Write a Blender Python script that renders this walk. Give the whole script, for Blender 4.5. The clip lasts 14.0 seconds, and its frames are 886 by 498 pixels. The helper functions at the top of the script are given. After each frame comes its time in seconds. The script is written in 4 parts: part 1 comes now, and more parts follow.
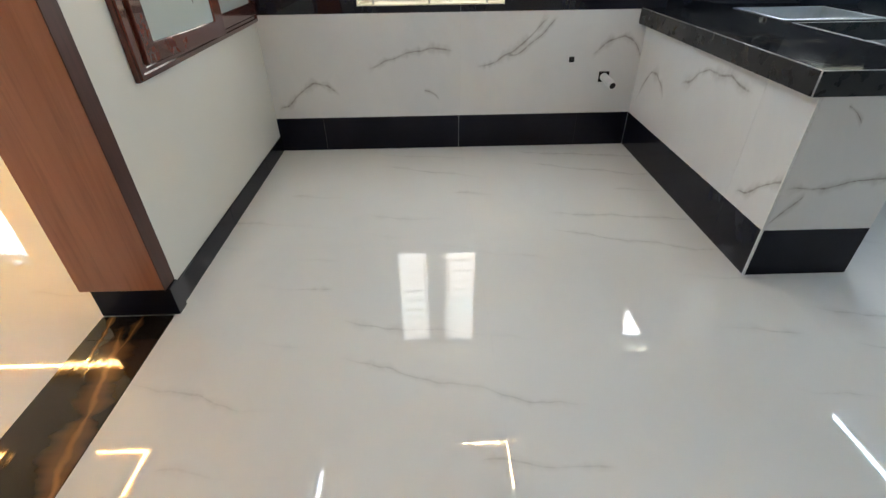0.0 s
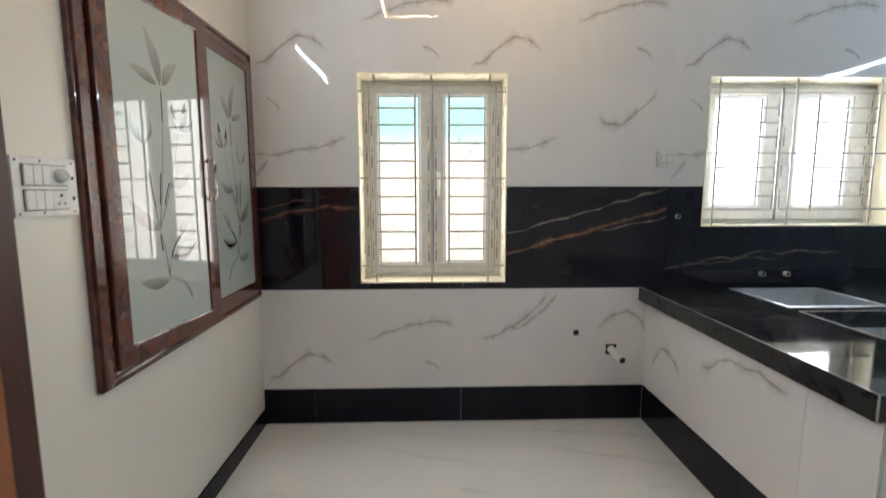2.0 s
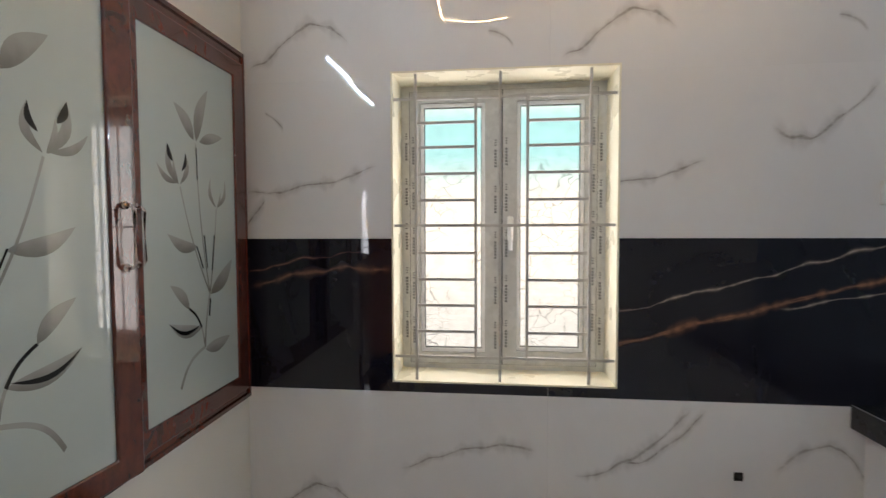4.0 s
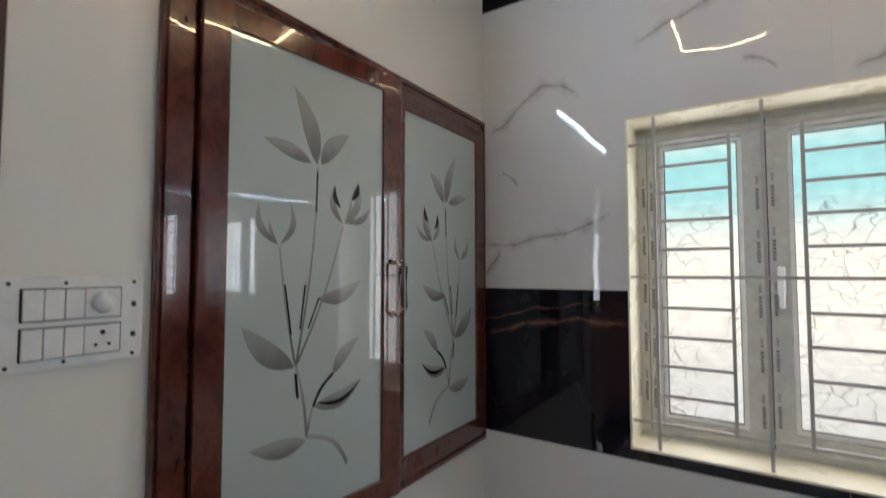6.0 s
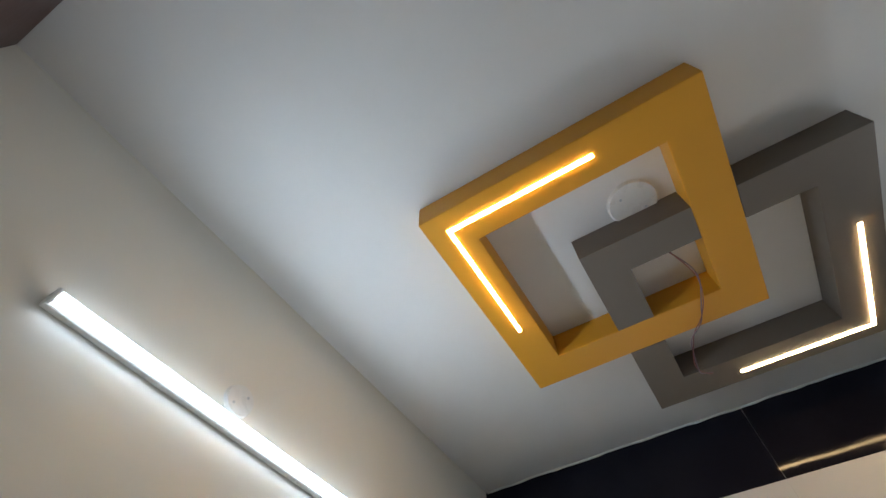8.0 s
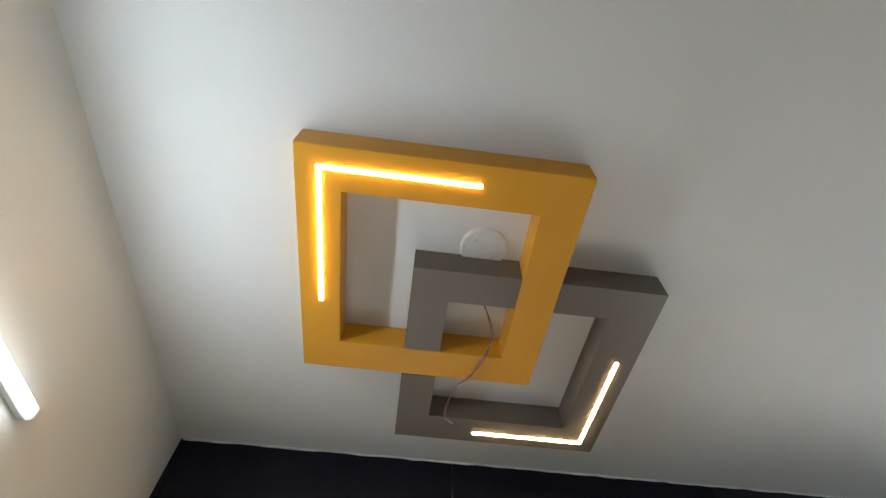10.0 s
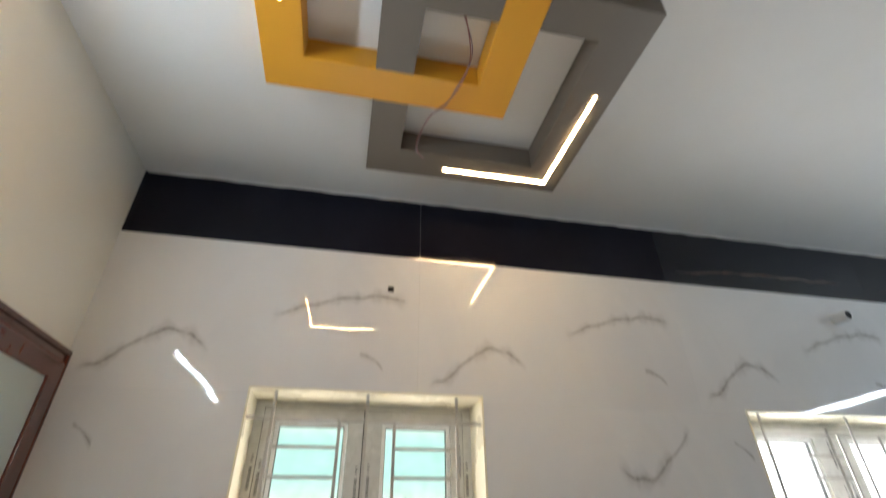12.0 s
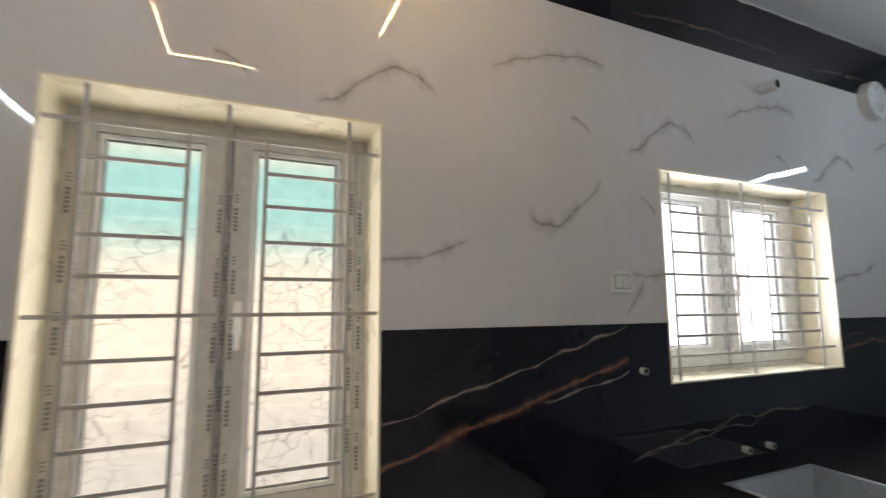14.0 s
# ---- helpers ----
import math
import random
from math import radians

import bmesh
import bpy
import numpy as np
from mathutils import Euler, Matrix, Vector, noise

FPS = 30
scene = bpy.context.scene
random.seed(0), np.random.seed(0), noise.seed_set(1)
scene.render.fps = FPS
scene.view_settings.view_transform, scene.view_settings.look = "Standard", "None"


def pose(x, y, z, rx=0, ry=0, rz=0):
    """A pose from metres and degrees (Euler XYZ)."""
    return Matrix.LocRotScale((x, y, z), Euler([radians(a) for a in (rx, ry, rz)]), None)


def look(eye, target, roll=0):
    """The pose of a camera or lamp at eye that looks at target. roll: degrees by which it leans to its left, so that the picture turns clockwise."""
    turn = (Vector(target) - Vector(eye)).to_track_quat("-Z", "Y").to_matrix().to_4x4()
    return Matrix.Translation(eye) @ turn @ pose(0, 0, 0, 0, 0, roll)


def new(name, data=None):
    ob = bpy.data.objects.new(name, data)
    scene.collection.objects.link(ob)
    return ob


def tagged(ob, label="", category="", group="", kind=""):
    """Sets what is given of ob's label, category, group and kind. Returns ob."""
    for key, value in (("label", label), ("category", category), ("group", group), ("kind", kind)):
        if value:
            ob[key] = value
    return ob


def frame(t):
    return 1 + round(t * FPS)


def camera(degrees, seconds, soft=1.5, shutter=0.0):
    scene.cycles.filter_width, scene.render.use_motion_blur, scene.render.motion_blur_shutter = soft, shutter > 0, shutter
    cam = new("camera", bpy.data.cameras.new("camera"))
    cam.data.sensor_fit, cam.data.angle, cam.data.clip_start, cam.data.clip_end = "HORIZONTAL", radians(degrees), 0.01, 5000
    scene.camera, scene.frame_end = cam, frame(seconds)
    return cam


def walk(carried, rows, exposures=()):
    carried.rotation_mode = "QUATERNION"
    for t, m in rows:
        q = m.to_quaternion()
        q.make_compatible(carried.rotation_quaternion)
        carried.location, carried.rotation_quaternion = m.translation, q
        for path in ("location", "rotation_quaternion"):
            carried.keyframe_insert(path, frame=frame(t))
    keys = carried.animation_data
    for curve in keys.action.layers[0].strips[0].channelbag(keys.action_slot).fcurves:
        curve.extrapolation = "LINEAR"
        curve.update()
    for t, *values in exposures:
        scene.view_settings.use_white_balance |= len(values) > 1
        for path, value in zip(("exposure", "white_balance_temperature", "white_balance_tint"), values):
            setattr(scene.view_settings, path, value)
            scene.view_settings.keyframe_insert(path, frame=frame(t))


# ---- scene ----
cam = camera(87.0, 14.0, soft=1.35, shutter=0.35)
PATH = [
    (0, (0.267, 0.171, 1.207), (0.301, 1.825, 0.084), -0.8),
    (0.5, (0.258, 0.191, 1.207), (0.292, 1.801, 0.022), -0.7),
    (1, (0.258, 0.216, 1.232), (0.293, 1.869, 0.107), -0.5),
    (1.5, (0.268, 0.297, 1.316), (0.297, 2.163, 0.597), -0.4),
    (2, (0.258, 0.471, 1.394), (0.315, 2.455, 1.150), -0.1),
    (2.2, (0.258, 0.543, 1.408), (0.324, 2.534, 1.236), -0.1),
    (4.3, (0.238, 1.441, 1.463), (-0.131, 3.405, 1.387), -0.2),
    (4.5, (0.237, 1.435, 1.456), (-0.348, 3.346, 1.383), -0.3),
    (5, (0.222, 1.413, 1.454), (-0.727, 3.173, 1.384), -0.4),
    (5.5, (0.231, 1.404, 1.438), (-0.837, 3.095, 1.396), -0.3),
    (6, (0.232, 1.391, 1.491), (-0.87, 3.057, 1.588), -0.0),
    (6.5, (0.264, 1.323, 1.596), (-0.81, 2.901, 2.195), -0.3),
    (7, (0.257, 1.243, 1.688), (-0.664, 2.628, 2.798), -0.1),
    (7.5, (0.279, 1.182, 1.707), (-0.437, 2.239, 3.247), 0.4),
    (8, (0.239, 1.169, 1.711), (-0.322, 2.115, 3.381), -1.2),
    (8.5, (0.179, 1.211, 1.727), (-0.152, 2.219, 3.422), -1.7),
    (9, (0.186, 1.231, 1.717), (0.082, 2.299, 3.405), 1.1),
    (11.3, (0.182, 1.331, 1.71), (0.395, 2.525, 3.3), 0.4),
    (11.5, (0.196, 1.359, 1.681), (0.436, 2.691, 3.153), 0.6),
    (12, (0.184, 1.429, 1.603), (0.537, 3.097, 2.648), -0.6),
    (12.5, (0.195, 1.477, 1.549), (0.6, 3.365, 2.071), -0.4),
    (13, (0.194, 1.511, 1.517), (0.608, 3.44, 1.846), -0.3),
    (13.5, (0.224, 1.605, 1.487), (0.676, 3.534, 1.755), -0.3),
    (14, (0.322, 1.827, 1.494), (1.108, 3.651, 1.733), -0.3),
]
walk(cam, [(t, look(eye, target, roll)) for t, eye, target, roll in PATH],
     [(0.0, 2.25, 6350, 10), (1.0, 2.3, 6450, 11), (1.5, 2.35, 6450, 11), (2.2, 1.8, 6600, 13), (4.5, 1.6, 6450, 16), (5.5, 1.45, 6250, 16),
      (6.5, 1.25, 6000, 13), (7.5, 1.0, 6250, 13), (9.0, 1.1, 7050, 14), (11.5, 1.75, 6950, 11), (12.5, 1.65, 6850, 16), (13.0, 1.6, 6850, 17), (14.0, 1.3, 6950, 16)])

# ---- world and daylight ----
world = bpy.data.worlds.new("world")
scene.world = world
world.use_nodes = True
wn = world.node_tree
sky = wn.nodes.new("ShaderNodeTexSky")
sky.sky_type = "NISHITA"
sky.sun_disc = False
sky.sun_elevation, sky.sun_rotation = radians(55), radians(160)
wn.links.new(sky.outputs["Color"], wn.nodes["Background"].inputs["Color"])
wn.nodes["Background"].inputs["Strength"].default_value = 0.1
sun_data = bpy.data.lights.new("sun", "SUN")
sun_data.energy, sun_data.angle, sun_data.color = 2.0, radians(0.5), (1.0, 0.95, 0.88)
sun = new("sun", sun_data)
sun.matrix_world = look((-3, -6, 12), (0.5, 3.5, 0))

GLOW_TUBE, GLOW_WARM, GLOW_HALL = 4.0, 30.0, 24.0
GLOW_DAY_1, GLOW_DAY_2, GLOW_DAY_HALL = 1.08, 1.6, 4.2


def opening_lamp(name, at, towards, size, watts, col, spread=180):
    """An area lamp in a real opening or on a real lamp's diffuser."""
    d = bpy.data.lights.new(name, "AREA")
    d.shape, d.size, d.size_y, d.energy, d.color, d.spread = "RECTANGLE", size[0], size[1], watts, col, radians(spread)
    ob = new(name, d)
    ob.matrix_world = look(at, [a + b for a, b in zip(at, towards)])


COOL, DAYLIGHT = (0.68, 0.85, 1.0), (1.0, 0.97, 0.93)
for x, z in ((0.077, 1.457), (0.4745, 1.4625)):
    opening_lamp("daylight", (x, 3.325, z), (0, -1, 0), (0.235, 0.99), 0.9, DAYLIGHT)
for x, w in ((2.14, 0.295), (2.67, 0.315)):
    opening_lamp("daylight", (x, 3.308, 1.63), (0, -1, 0), (w, 0.63), 2.9, (0.93, 0.97, 1.0), 150)
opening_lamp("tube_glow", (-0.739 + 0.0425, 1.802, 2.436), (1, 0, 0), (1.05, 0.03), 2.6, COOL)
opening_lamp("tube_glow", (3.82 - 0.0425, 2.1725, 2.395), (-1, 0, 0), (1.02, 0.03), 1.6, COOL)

# ---- plan, in metres ----
XW, XE, YN, YS, CEIL = -0.739, 3.82, 3.175, -1.8, 2.942
XH = -1.013                      # hall side of the west wall
HALL_X, HALL_N, HALL_S = -6.4, 4.95, -2.2
WIN_1 = (-0.144, 0.702, 0.863, 2.053)
WIN_2 = (1.856, 2.994, 1.188, 2.043)
HALL_WIN = (-1.90, -1.15, 1.02, 2.12)
DOOR_Y0, DOOR_Y1, DOOR_TOP = 0.15, 1.57, 2.03
ROWS = (0.0, 0.2185, 0.8235, 1.422, 2.028, 2.634, CEIL)   # tile courses of the north wall
TILE0, TILE_W = -0.75, 1.2


# ---- materials ----
def base_mat(name):
    m = bpy.data.materials.new(name)
    m.use_nodes = True
    return m, m.node_tree, m.node_tree.nodes["Principled BSDF"]


def n_math(nt, op, a, b=None, clamp=False):
    n = nt.nodes.new("ShaderNodeMath")
    n.operation, n.use_clamp = op, clamp
    for i, v in enumerate((a, b)):
        if v is None:
            continue
        if isinstance(v, (int, float)):
            n.inputs[i].default_value = v
        else:
            nt.links.new(v, n.inputs[i])
    return n.outputs[0]


def n_range(nt, v, a, b, c=0.0, d=1.0, smooth=True):
    n = nt.nodes.new("ShaderNodeMapRange")
    n.interpolation_type = "SMOOTHSTEP" if smooth else "LINEAR"
    nt.links.new(v, n.inputs[0])
    for i, x in enumerate((a, b, c, d)):
        if isinstance(x, (int, float)):
            n.inputs[i + 1].default_value = x
        else:
            nt.links.new(x, n.inputs[i + 1])
    return n.outputs[0]


def n_mix(nt, fac, a, b, kind="MIX"):
    n = nt.nodes.new("ShaderNodeMix")
    n.data_type, n.blend_type = "RGBA", kind
    for sock, v in ((n.inputs[0], fac), (n.inputs[6], a), (n.inputs[7], b)):
        if isinstance(v, (int, float)):
            sock.default_value = v
        elif isinstance(v, tuple):
            sock.default_value = (*v, 1) if len(v) == 3 else v
        else:
            nt.links.new(v, sock)
    return n.outputs[2]


def n_noise(nt, vec, scale, detail=3.0, rough=0.5, distortion=0.0):
    n = nt.nodes.new("ShaderNodeTexNoise")
    n.inputs["Scale"].default_value, n.inputs["Detail"].default_value = scale, detail
    n.inputs["Roughness"].default_value, n.inputs["Distortion"].default_value = rough, distortion
    if vec is not None:
        nt.links.new(vec, n.inputs["Vector"])
    return n.outputs["Fac"]


def n_coord(nt, which="Object"):
    return nt.nodes.new("ShaderNodeTexCoord").outputs[which]


def n_xyz(nt, v):
    n = nt.nodes.new("ShaderNodeSeparateXYZ")
    nt.links.new(v, n.inputs[0])
    return n.outputs


def n_vec(nt, x, y, z):
    n = nt.nodes.new("ShaderNodeCombineXYZ")
    for i, v in enumerate((x, y, z)):
        if isinstance(v, (int, float)):
            n.inputs[i].default_value = v
        else:
            nt.links.new(v, n.inputs[i])
    return n.outputs[0]


def n_bump(nt, bsdf, h, strength, distance=0.01):
    n = nt.nodes.new("ShaderNodeBump")
    n.inputs["Strength"].default_value, n.inputs["Distance"].default_value = strength, distance
    nt.links.new(h, n.inputs["Height"])
    nt.links.new(n.outputs[0], bsdf.inputs["Normal"])


def vein(nt, u, v, u0, v0, u1, v1, bow, wob, width, seed, skew=1.0, halo_w=3.4):
    """A wandering vein from (u0, v0) to (u1, v1), bowed, thick and thin by turns."""
    s = n_math(nt, "DIVIDE", n_math(nt, "SUBTRACT", u, u0), u1 - u0)
    line = n_math(nt, "MULTIPLY_ADD", s, v1 - v0)
    line.node.inputs[2].default_value = v0
    sk = n_math(nt, "POWER", n_math(nt, "MAXIMUM", s, 0.0), skew)
    arch = n_math(nt, "MULTIPLY", n_math(nt, "SINE", n_math(nt, "MULTIPLY", sk, math.pi)), bow)
    vec = n_vec(nt, u, seed * 3.7, 0.0)
    big = n_math(nt, "MULTIPLY", n_math(nt, "SUBTRACT", n_noise(nt, vec, 6.5, 2.0, 0.38), 0.5), wob * 2.3)
    path = n_math(nt, "ADD", n_math(nt, "ADD", line, arch), big)
    d = n_math(nt, "ABSOLUTE", n_math(nt, "SUBTRACT", v, path))
    wide = n_range(nt, n_noise(nt, n_vec(nt, u, seed * 1.3 + 9, 0.0), 13.0, 2.0), 0.3, 0.7, width * 0.35, width * 1.9)
    halo = n_math(nt, "MULTIPLY", n_range(nt, d, 0.0, n_math(nt, "MULTIPLY", wide, halo_w), 1.0, 0.0), 0.42)
    m = n_math(nt, "MAXIMUM", n_range(nt, d, 0.0, wide, 1.0, 0.0), halo)
    ends = n_math(nt, "MULTIPLY", n_range(nt, s, 0.0, 0.15), n_range(nt, s, 1.0, 0.88))
    return n_math(nt, "MULTIPLY", m, ends)


def any_of(nt, masks):
    out = masks[0]
    for m in masks[1:]:
        out = n_math(nt, "MAXIMUM", out, m)
    return out


def stone(name, base, cloud, vein_col, veins, plane="xz", rough=0.012, wave=0.07, modulo=None, strength=0.78, world_space=False, ior=None, veins_2=(), col_2=None):
    """Polished vitrified tile: cloudy body, its own veins, slightly wavy glaze."""
    m, nt, b = base_mat(name)
    if world_space:
        co = nt.nodes.new("ShaderNodeNewGeometry").outputs["Position"]
    else:
        co = n_coord(nt)
    xyz = n_xyz(nt, co)
    u, v = xyz[0], xyz[2 if plane == "xz" else 1]
    if modulo:
        u = n_math(nt, "FLOORED_MODULO", n_math(nt, "ADD", u, modulo[0]), modulo[1]) if modulo[1] else u
        v = n_math(nt, "FLOORED_MODULO", n_math(nt, "ADD", v, modulo[2]), modulo[3])
    rnd = nt.nodes.new("ShaderNodeObjectInfo").outputs["Random"]
    clouds = n_noise(nt, co, 1.7, 5.0, 0.6, 0.6)
    col = n_mix(nt, n_range(nt, clouds, 0.35, 0.75), base, cloud)
    fine = n_noise(nt, co, 60.0, 3.0, 0.6)
    col = n_mix(nt, n_range(nt, fine, 0.4, 0.8, 0.0, 0.12), col, cloud)
    if veins:
        mask = any_of(nt, [vein(nt, u, v, *p, halo_w=3.4 if base[0] > 0.1 else 1.7) for p in veins])
        grain = n_range(nt, n_noise(nt, co, 35.0, 4.0, 0.7), 0.25, 0.65, 0.35, 1.0)
        if world_space:
            grain = n_math(nt, "MULTIPLY", grain, n_range(nt, n_noise(nt, co, 1.1, 2.0), 0.42, 0.58))
        mask = n_math(nt, "MULTIPLY", n_math(nt, "MULTIPLY", mask, grain), strength)
        col = n_mix(nt, mask, col, vein_col)
        if veins_2:
            second = any_of(nt, [vein(nt, u, v, *p, halo_w=1.7) for p in veins_2])
            col = n_mix(nt, n_math(nt, "MULTIPLY", n_math(nt, "MULTIPLY", second, grain), strength), col, col_2)
    col = n_mix(nt, 1.0, col, n_mix(nt, rnd, (0.985, 0.985, 0.985), (1.0, 1.0, 1.0)), "MULTIPLY")
    nt.links.new(col, b.inputs["Base Color"])
    smear = n_noise(nt, co, 4.0, 4.0, 0.6)
    nt.links.new(n_range(nt, smear, 0.4, 0.75, rough, rough * 1.8), b.inputs["Roughness"])
    b.inputs["IOR"].default_value = ior or (1.52 if base[0] > 0.1 else 1.46)
    n_bump(nt, b, n_noise(nt, co, 7.0, 0.0, 0.4), wave, 0.01)
    return m


def paint(name, col, rough=0.5, tone=0.93, bump=0.08, scale=40.0):
    m, nt, b = base_mat(name)
    co = nt.nodes.new("ShaderNodeNewGeometry").outputs["Position"]
    dark = tuple(c * tone for c in col)
    c1 = n_mix(nt, n_range(nt, n_noise(nt, co, 1.3, 4.0, 0.6), 0.35, 0.7), col, dark)
    c2 = n_mix(nt, n_range(nt, n_noise(nt, co, 14.0, 4.0, 0.65), 0.55, 0.8, 0.0, 0.5), c1, dark)
    nt.links.new(c2, b.inputs["Base Color"])
    nt.links.new(n_range(nt, n_noise(nt, co, 6.0), 0.3, 0.7, rough * 0.85, rough * 1.1), b.inputs["Roughness"])
    n_bump(nt, b, n_noise(nt, co, scale, 4.0, 0.6), bump, 0.004)
    return m


def plain(name, col, rough=0.4, metal=0.0, speck=0.06):
    m, nt, b = base_mat(name)
    co = n_coord(nt)
    d = tuple(c * (1 - speck * 2) for c in col)
    nt.links.new(n_mix(nt, n_range(nt, n_noise(nt, co, 30.0, 4.0, 0.6), 0.4, 0.75), col, d), b.inputs["Base Color"])
    nt.links.new(n_range(nt, n_noise(nt, co, 18.0), 0.3, 0.7, rough * 0.8, rough * 1.2), b.inputs["Roughness"])
    b.inputs["Metallic"].default_value = metal
    return m


def wood(name, dark, light, along="z", rough=0.2, coat=0.6, figure=3.0, stretch=0.18):
    m, nt, b = base_mat(name)
    co = nt.nodes.new("ShaderNodeNewGeometry").outputs["Position"]
    mp = nt.nodes.new("ShaderNodeMapping")
    nt.links.new(co, mp.inputs[0])
    mp.inputs["Scale"].default_value = tuple(stretch if a == along else 1.0 for a in "xyz")
    f1 = n_noise(nt, mp.outputs[0], figure * 6, 6.0, 0.65, 1.6)
    f2 = n_noise(nt, mp.outputs[0], figure * 45, 4.0, 0.6)
    col = n_mix(nt, n_range(nt, f1, 0.32, 0.68), dark, light)
    col = n_mix(nt, n_range(nt, f2, 0.45, 0.75, 0.0, 0.45), col, tuple(c * 0.55 for c in dark))
    nt.links.new(col, b.inputs["Base Color"])
    b.inputs["Roughness"].default_value = rough
    b.inputs["Coat Weight"].default_value = coat
    b.inputs["Coat Roughness"].default_value = 0.012
    n_bump(nt, b, n_noise(nt, co, 11.0, 1.0), 0.03, 0.01)
    return m


def glowing(name, col, strength):
    m, nt, b = base_mat(name)
    b.inputs["Base Color"].default_value = (0.8, 0.8, 0.8, 1)
    b.inputs["Emission Color"].default_value = (*col, 1)
    b.inputs["Emission Strength"].default_value = strength
    return m


VEIN_GREY = (0.17, 0.142, 0.122)
W_BASE, W_CLOUD = (0.80, 0.79, 0.785), (0.74, 0.73, 0.73)
FACE_A = [(0.03, 0.04, 0.45, 0.13, 0.12, 0.05, 0.010, 1, 1.5), (0.62, 0.30, 1.17, 0.41, 0.03, 0.035, 0.010, 2),
          (0.97, 0.165, 1.07, 0.10, 0.02, 0.03, 0.004, 3)]
FACE_B = [(0.0, 0.175, 0.56, 0.285, -0.025, 0.03, 0.010, 4), (0.76, 0.40, 1.12, 0.545, -0.10, 0.05, 0.011, 5, 0.75),
          (0.10, 0.50, 0.18, 0.43, 0.01, 0.02, 0.006, 6), (0.0, 0.03, 0.10, 0.15, 0.0, 0.02, 0.008, 7)]
FACE_C = [(0.09, 0.30, 0.53, 0.57, -0.05, 0.05, 0.011, 8), (0.26, 0.38, 0.58, 0.585, -0.06, 0.05, 0.008, 9),
          (0.80, 0.33, 1.13, 0.32, 0.14, 0.06, 0.009, 10, 1.2)]
FACE_D = [(0.06, 0.07, 0.42, 0.20, 0.16, 0.05, 0.010, 11), (0.55, 0.33, 1.15, 0.44, 0.06, 0.04, 0.010, 12)]
MARBLE_A = stone("white marble tile, arched vein", W_BASE, W_CLOUD, VEIN_GREY, FACE_A)
MARBLE_B = stone("white marble tile, rising vein", W_BASE, W_CLOUD, VEIN_GREY, FACE_B)
MARBLE_C = stone("white marble tile, double vein", W_BASE, W_CLOUD, VEIN_GREY, FACE_C)
MARBLE_D = stone("white marble tile, long vein", W_BASE, W_CLOUD, VEIN_GREY, FACE_D)
K_BASE, K_CLOUD = (0.0085, 0.0085, 0.015), (0.014, 0.014, 0.023)
GOLD = (0.52, 0.34, 0.24)
BLACK_A = stone("black marble tile, copper vein", K_BASE, K_CLOUD, (0.29, 0.145, 0.095),
                [(0.02, 0.40, 0.62, 0.48, 0.03, 0.03, 0.010, 21), (0.0, 0.47, 0.5, 0.55, 0.0, 0.03, 0.003, 22),
                 (0.62, 0.49, 1.19, 0.56, 0.0, 0.04, 0.006, 23)], strength=0.7)
BLACK_B = stone("black marble tile, pale and copper veins", K_BASE, K_CLOUD, (0.62, 0.50, 0.42),
                [(0.05, 0.27, 1.26, 0.60, 0.0, 0.028, 0.0042, 24), (0.80, 0.35, 1.28, 0.45, -0.02, 0.022, 0.0040, 26)],
                veins_2=[(0.05, 0.15, 1.28, 0.49, 0.0, 0.016, 0.012, 25), (0.05, 0.145, 1.1, 0.44, 0.0, 0.02, 0.004, 30)], col_2=(0.40, 0.19, 0.11))
BLACK_C = stone("black marble tile, thin veins", K_BASE, K_CLOUD, (0.34, 0.26, 0.2),
                [(-0.1, 0.09, 1.1, 0.21, 0.045, 0.03, 0.004, 27), (-0.1, 0.10, 0.8, 0.2, 0.0, 0.03, 0.003, 28)], strength=0.7)
BLACK_TOP = stone("black marble tile, upper course", K_BASE, K_CLOUD, (0.24, 0.17, 0.13),
                  [(0.05, 0.07, 1.1, 0.10, 0.01, 0.03, 0.007, 29)], strength=0.6)
BLACK_PLAIN = stone("plain black tile", K_BASE, K_CLOUD, GOLD, [], rough=0.06, ior=1.27)
FLOOR_TILE = stone("polished white marble floor tile", (0.80, 0.795, 0.785), (0.77, 0.765, 0.755), (0.24, 0.225, 0.21),
                   [(0.02, 0.63, 0.85, 0.50, -0.01, 0.03, 0.008, 31), (0.05, 0.44, 0.90, 0.21, -0.02, 0.04, 0.006, 32),
                    (0.5, 0.05, 0.89, 0.02, 0.0, 0.03, 0.006, 33)],
                   plane="xy", rough=0.02, wave=0.012, modulo=(0.135 + 9.0, 0.9, -0.86 + 8.0, 0.8), strength=0.42, world_space=True)
m_, nt_, b_ = base_mat("threshold marble")
xyz_ = n_xyz(nt_, nt_.nodes.new("ShaderNodeNewGeometry").outputs["Position"])
ma_ = any_of(nt_, [vein(nt_, xyz_[1], xyz_[0], 0.55, -0.73, 1.5, -0.90, 0.02, 0.04, 0.017, 42),
                   vein(nt_, xyz_[1], xyz_[0], 1.3, -0.93, 1.58, -0.98, 0.0, 0.02, 0.005, 43),
                   vein(nt_, xyz_[1], xyz_[0], 1.3, -0.86, 1.58, -0.85, 0.0, 0.02, 0.006, 44)])
nt_.links.new(n_mix(nt_, ma_, n_mix(nt_, n_range(nt_, n_noise(nt_, None, 5.0, 5.0), 0.4, 0.75), (0.008, 0.006, 0.005), (0.03, 0.022, 0.016)),
                    (0.36, 0.17, 0.06)), b_.inputs["Base Color"])
b_.inputs["Roughness"].default_value = 0.05
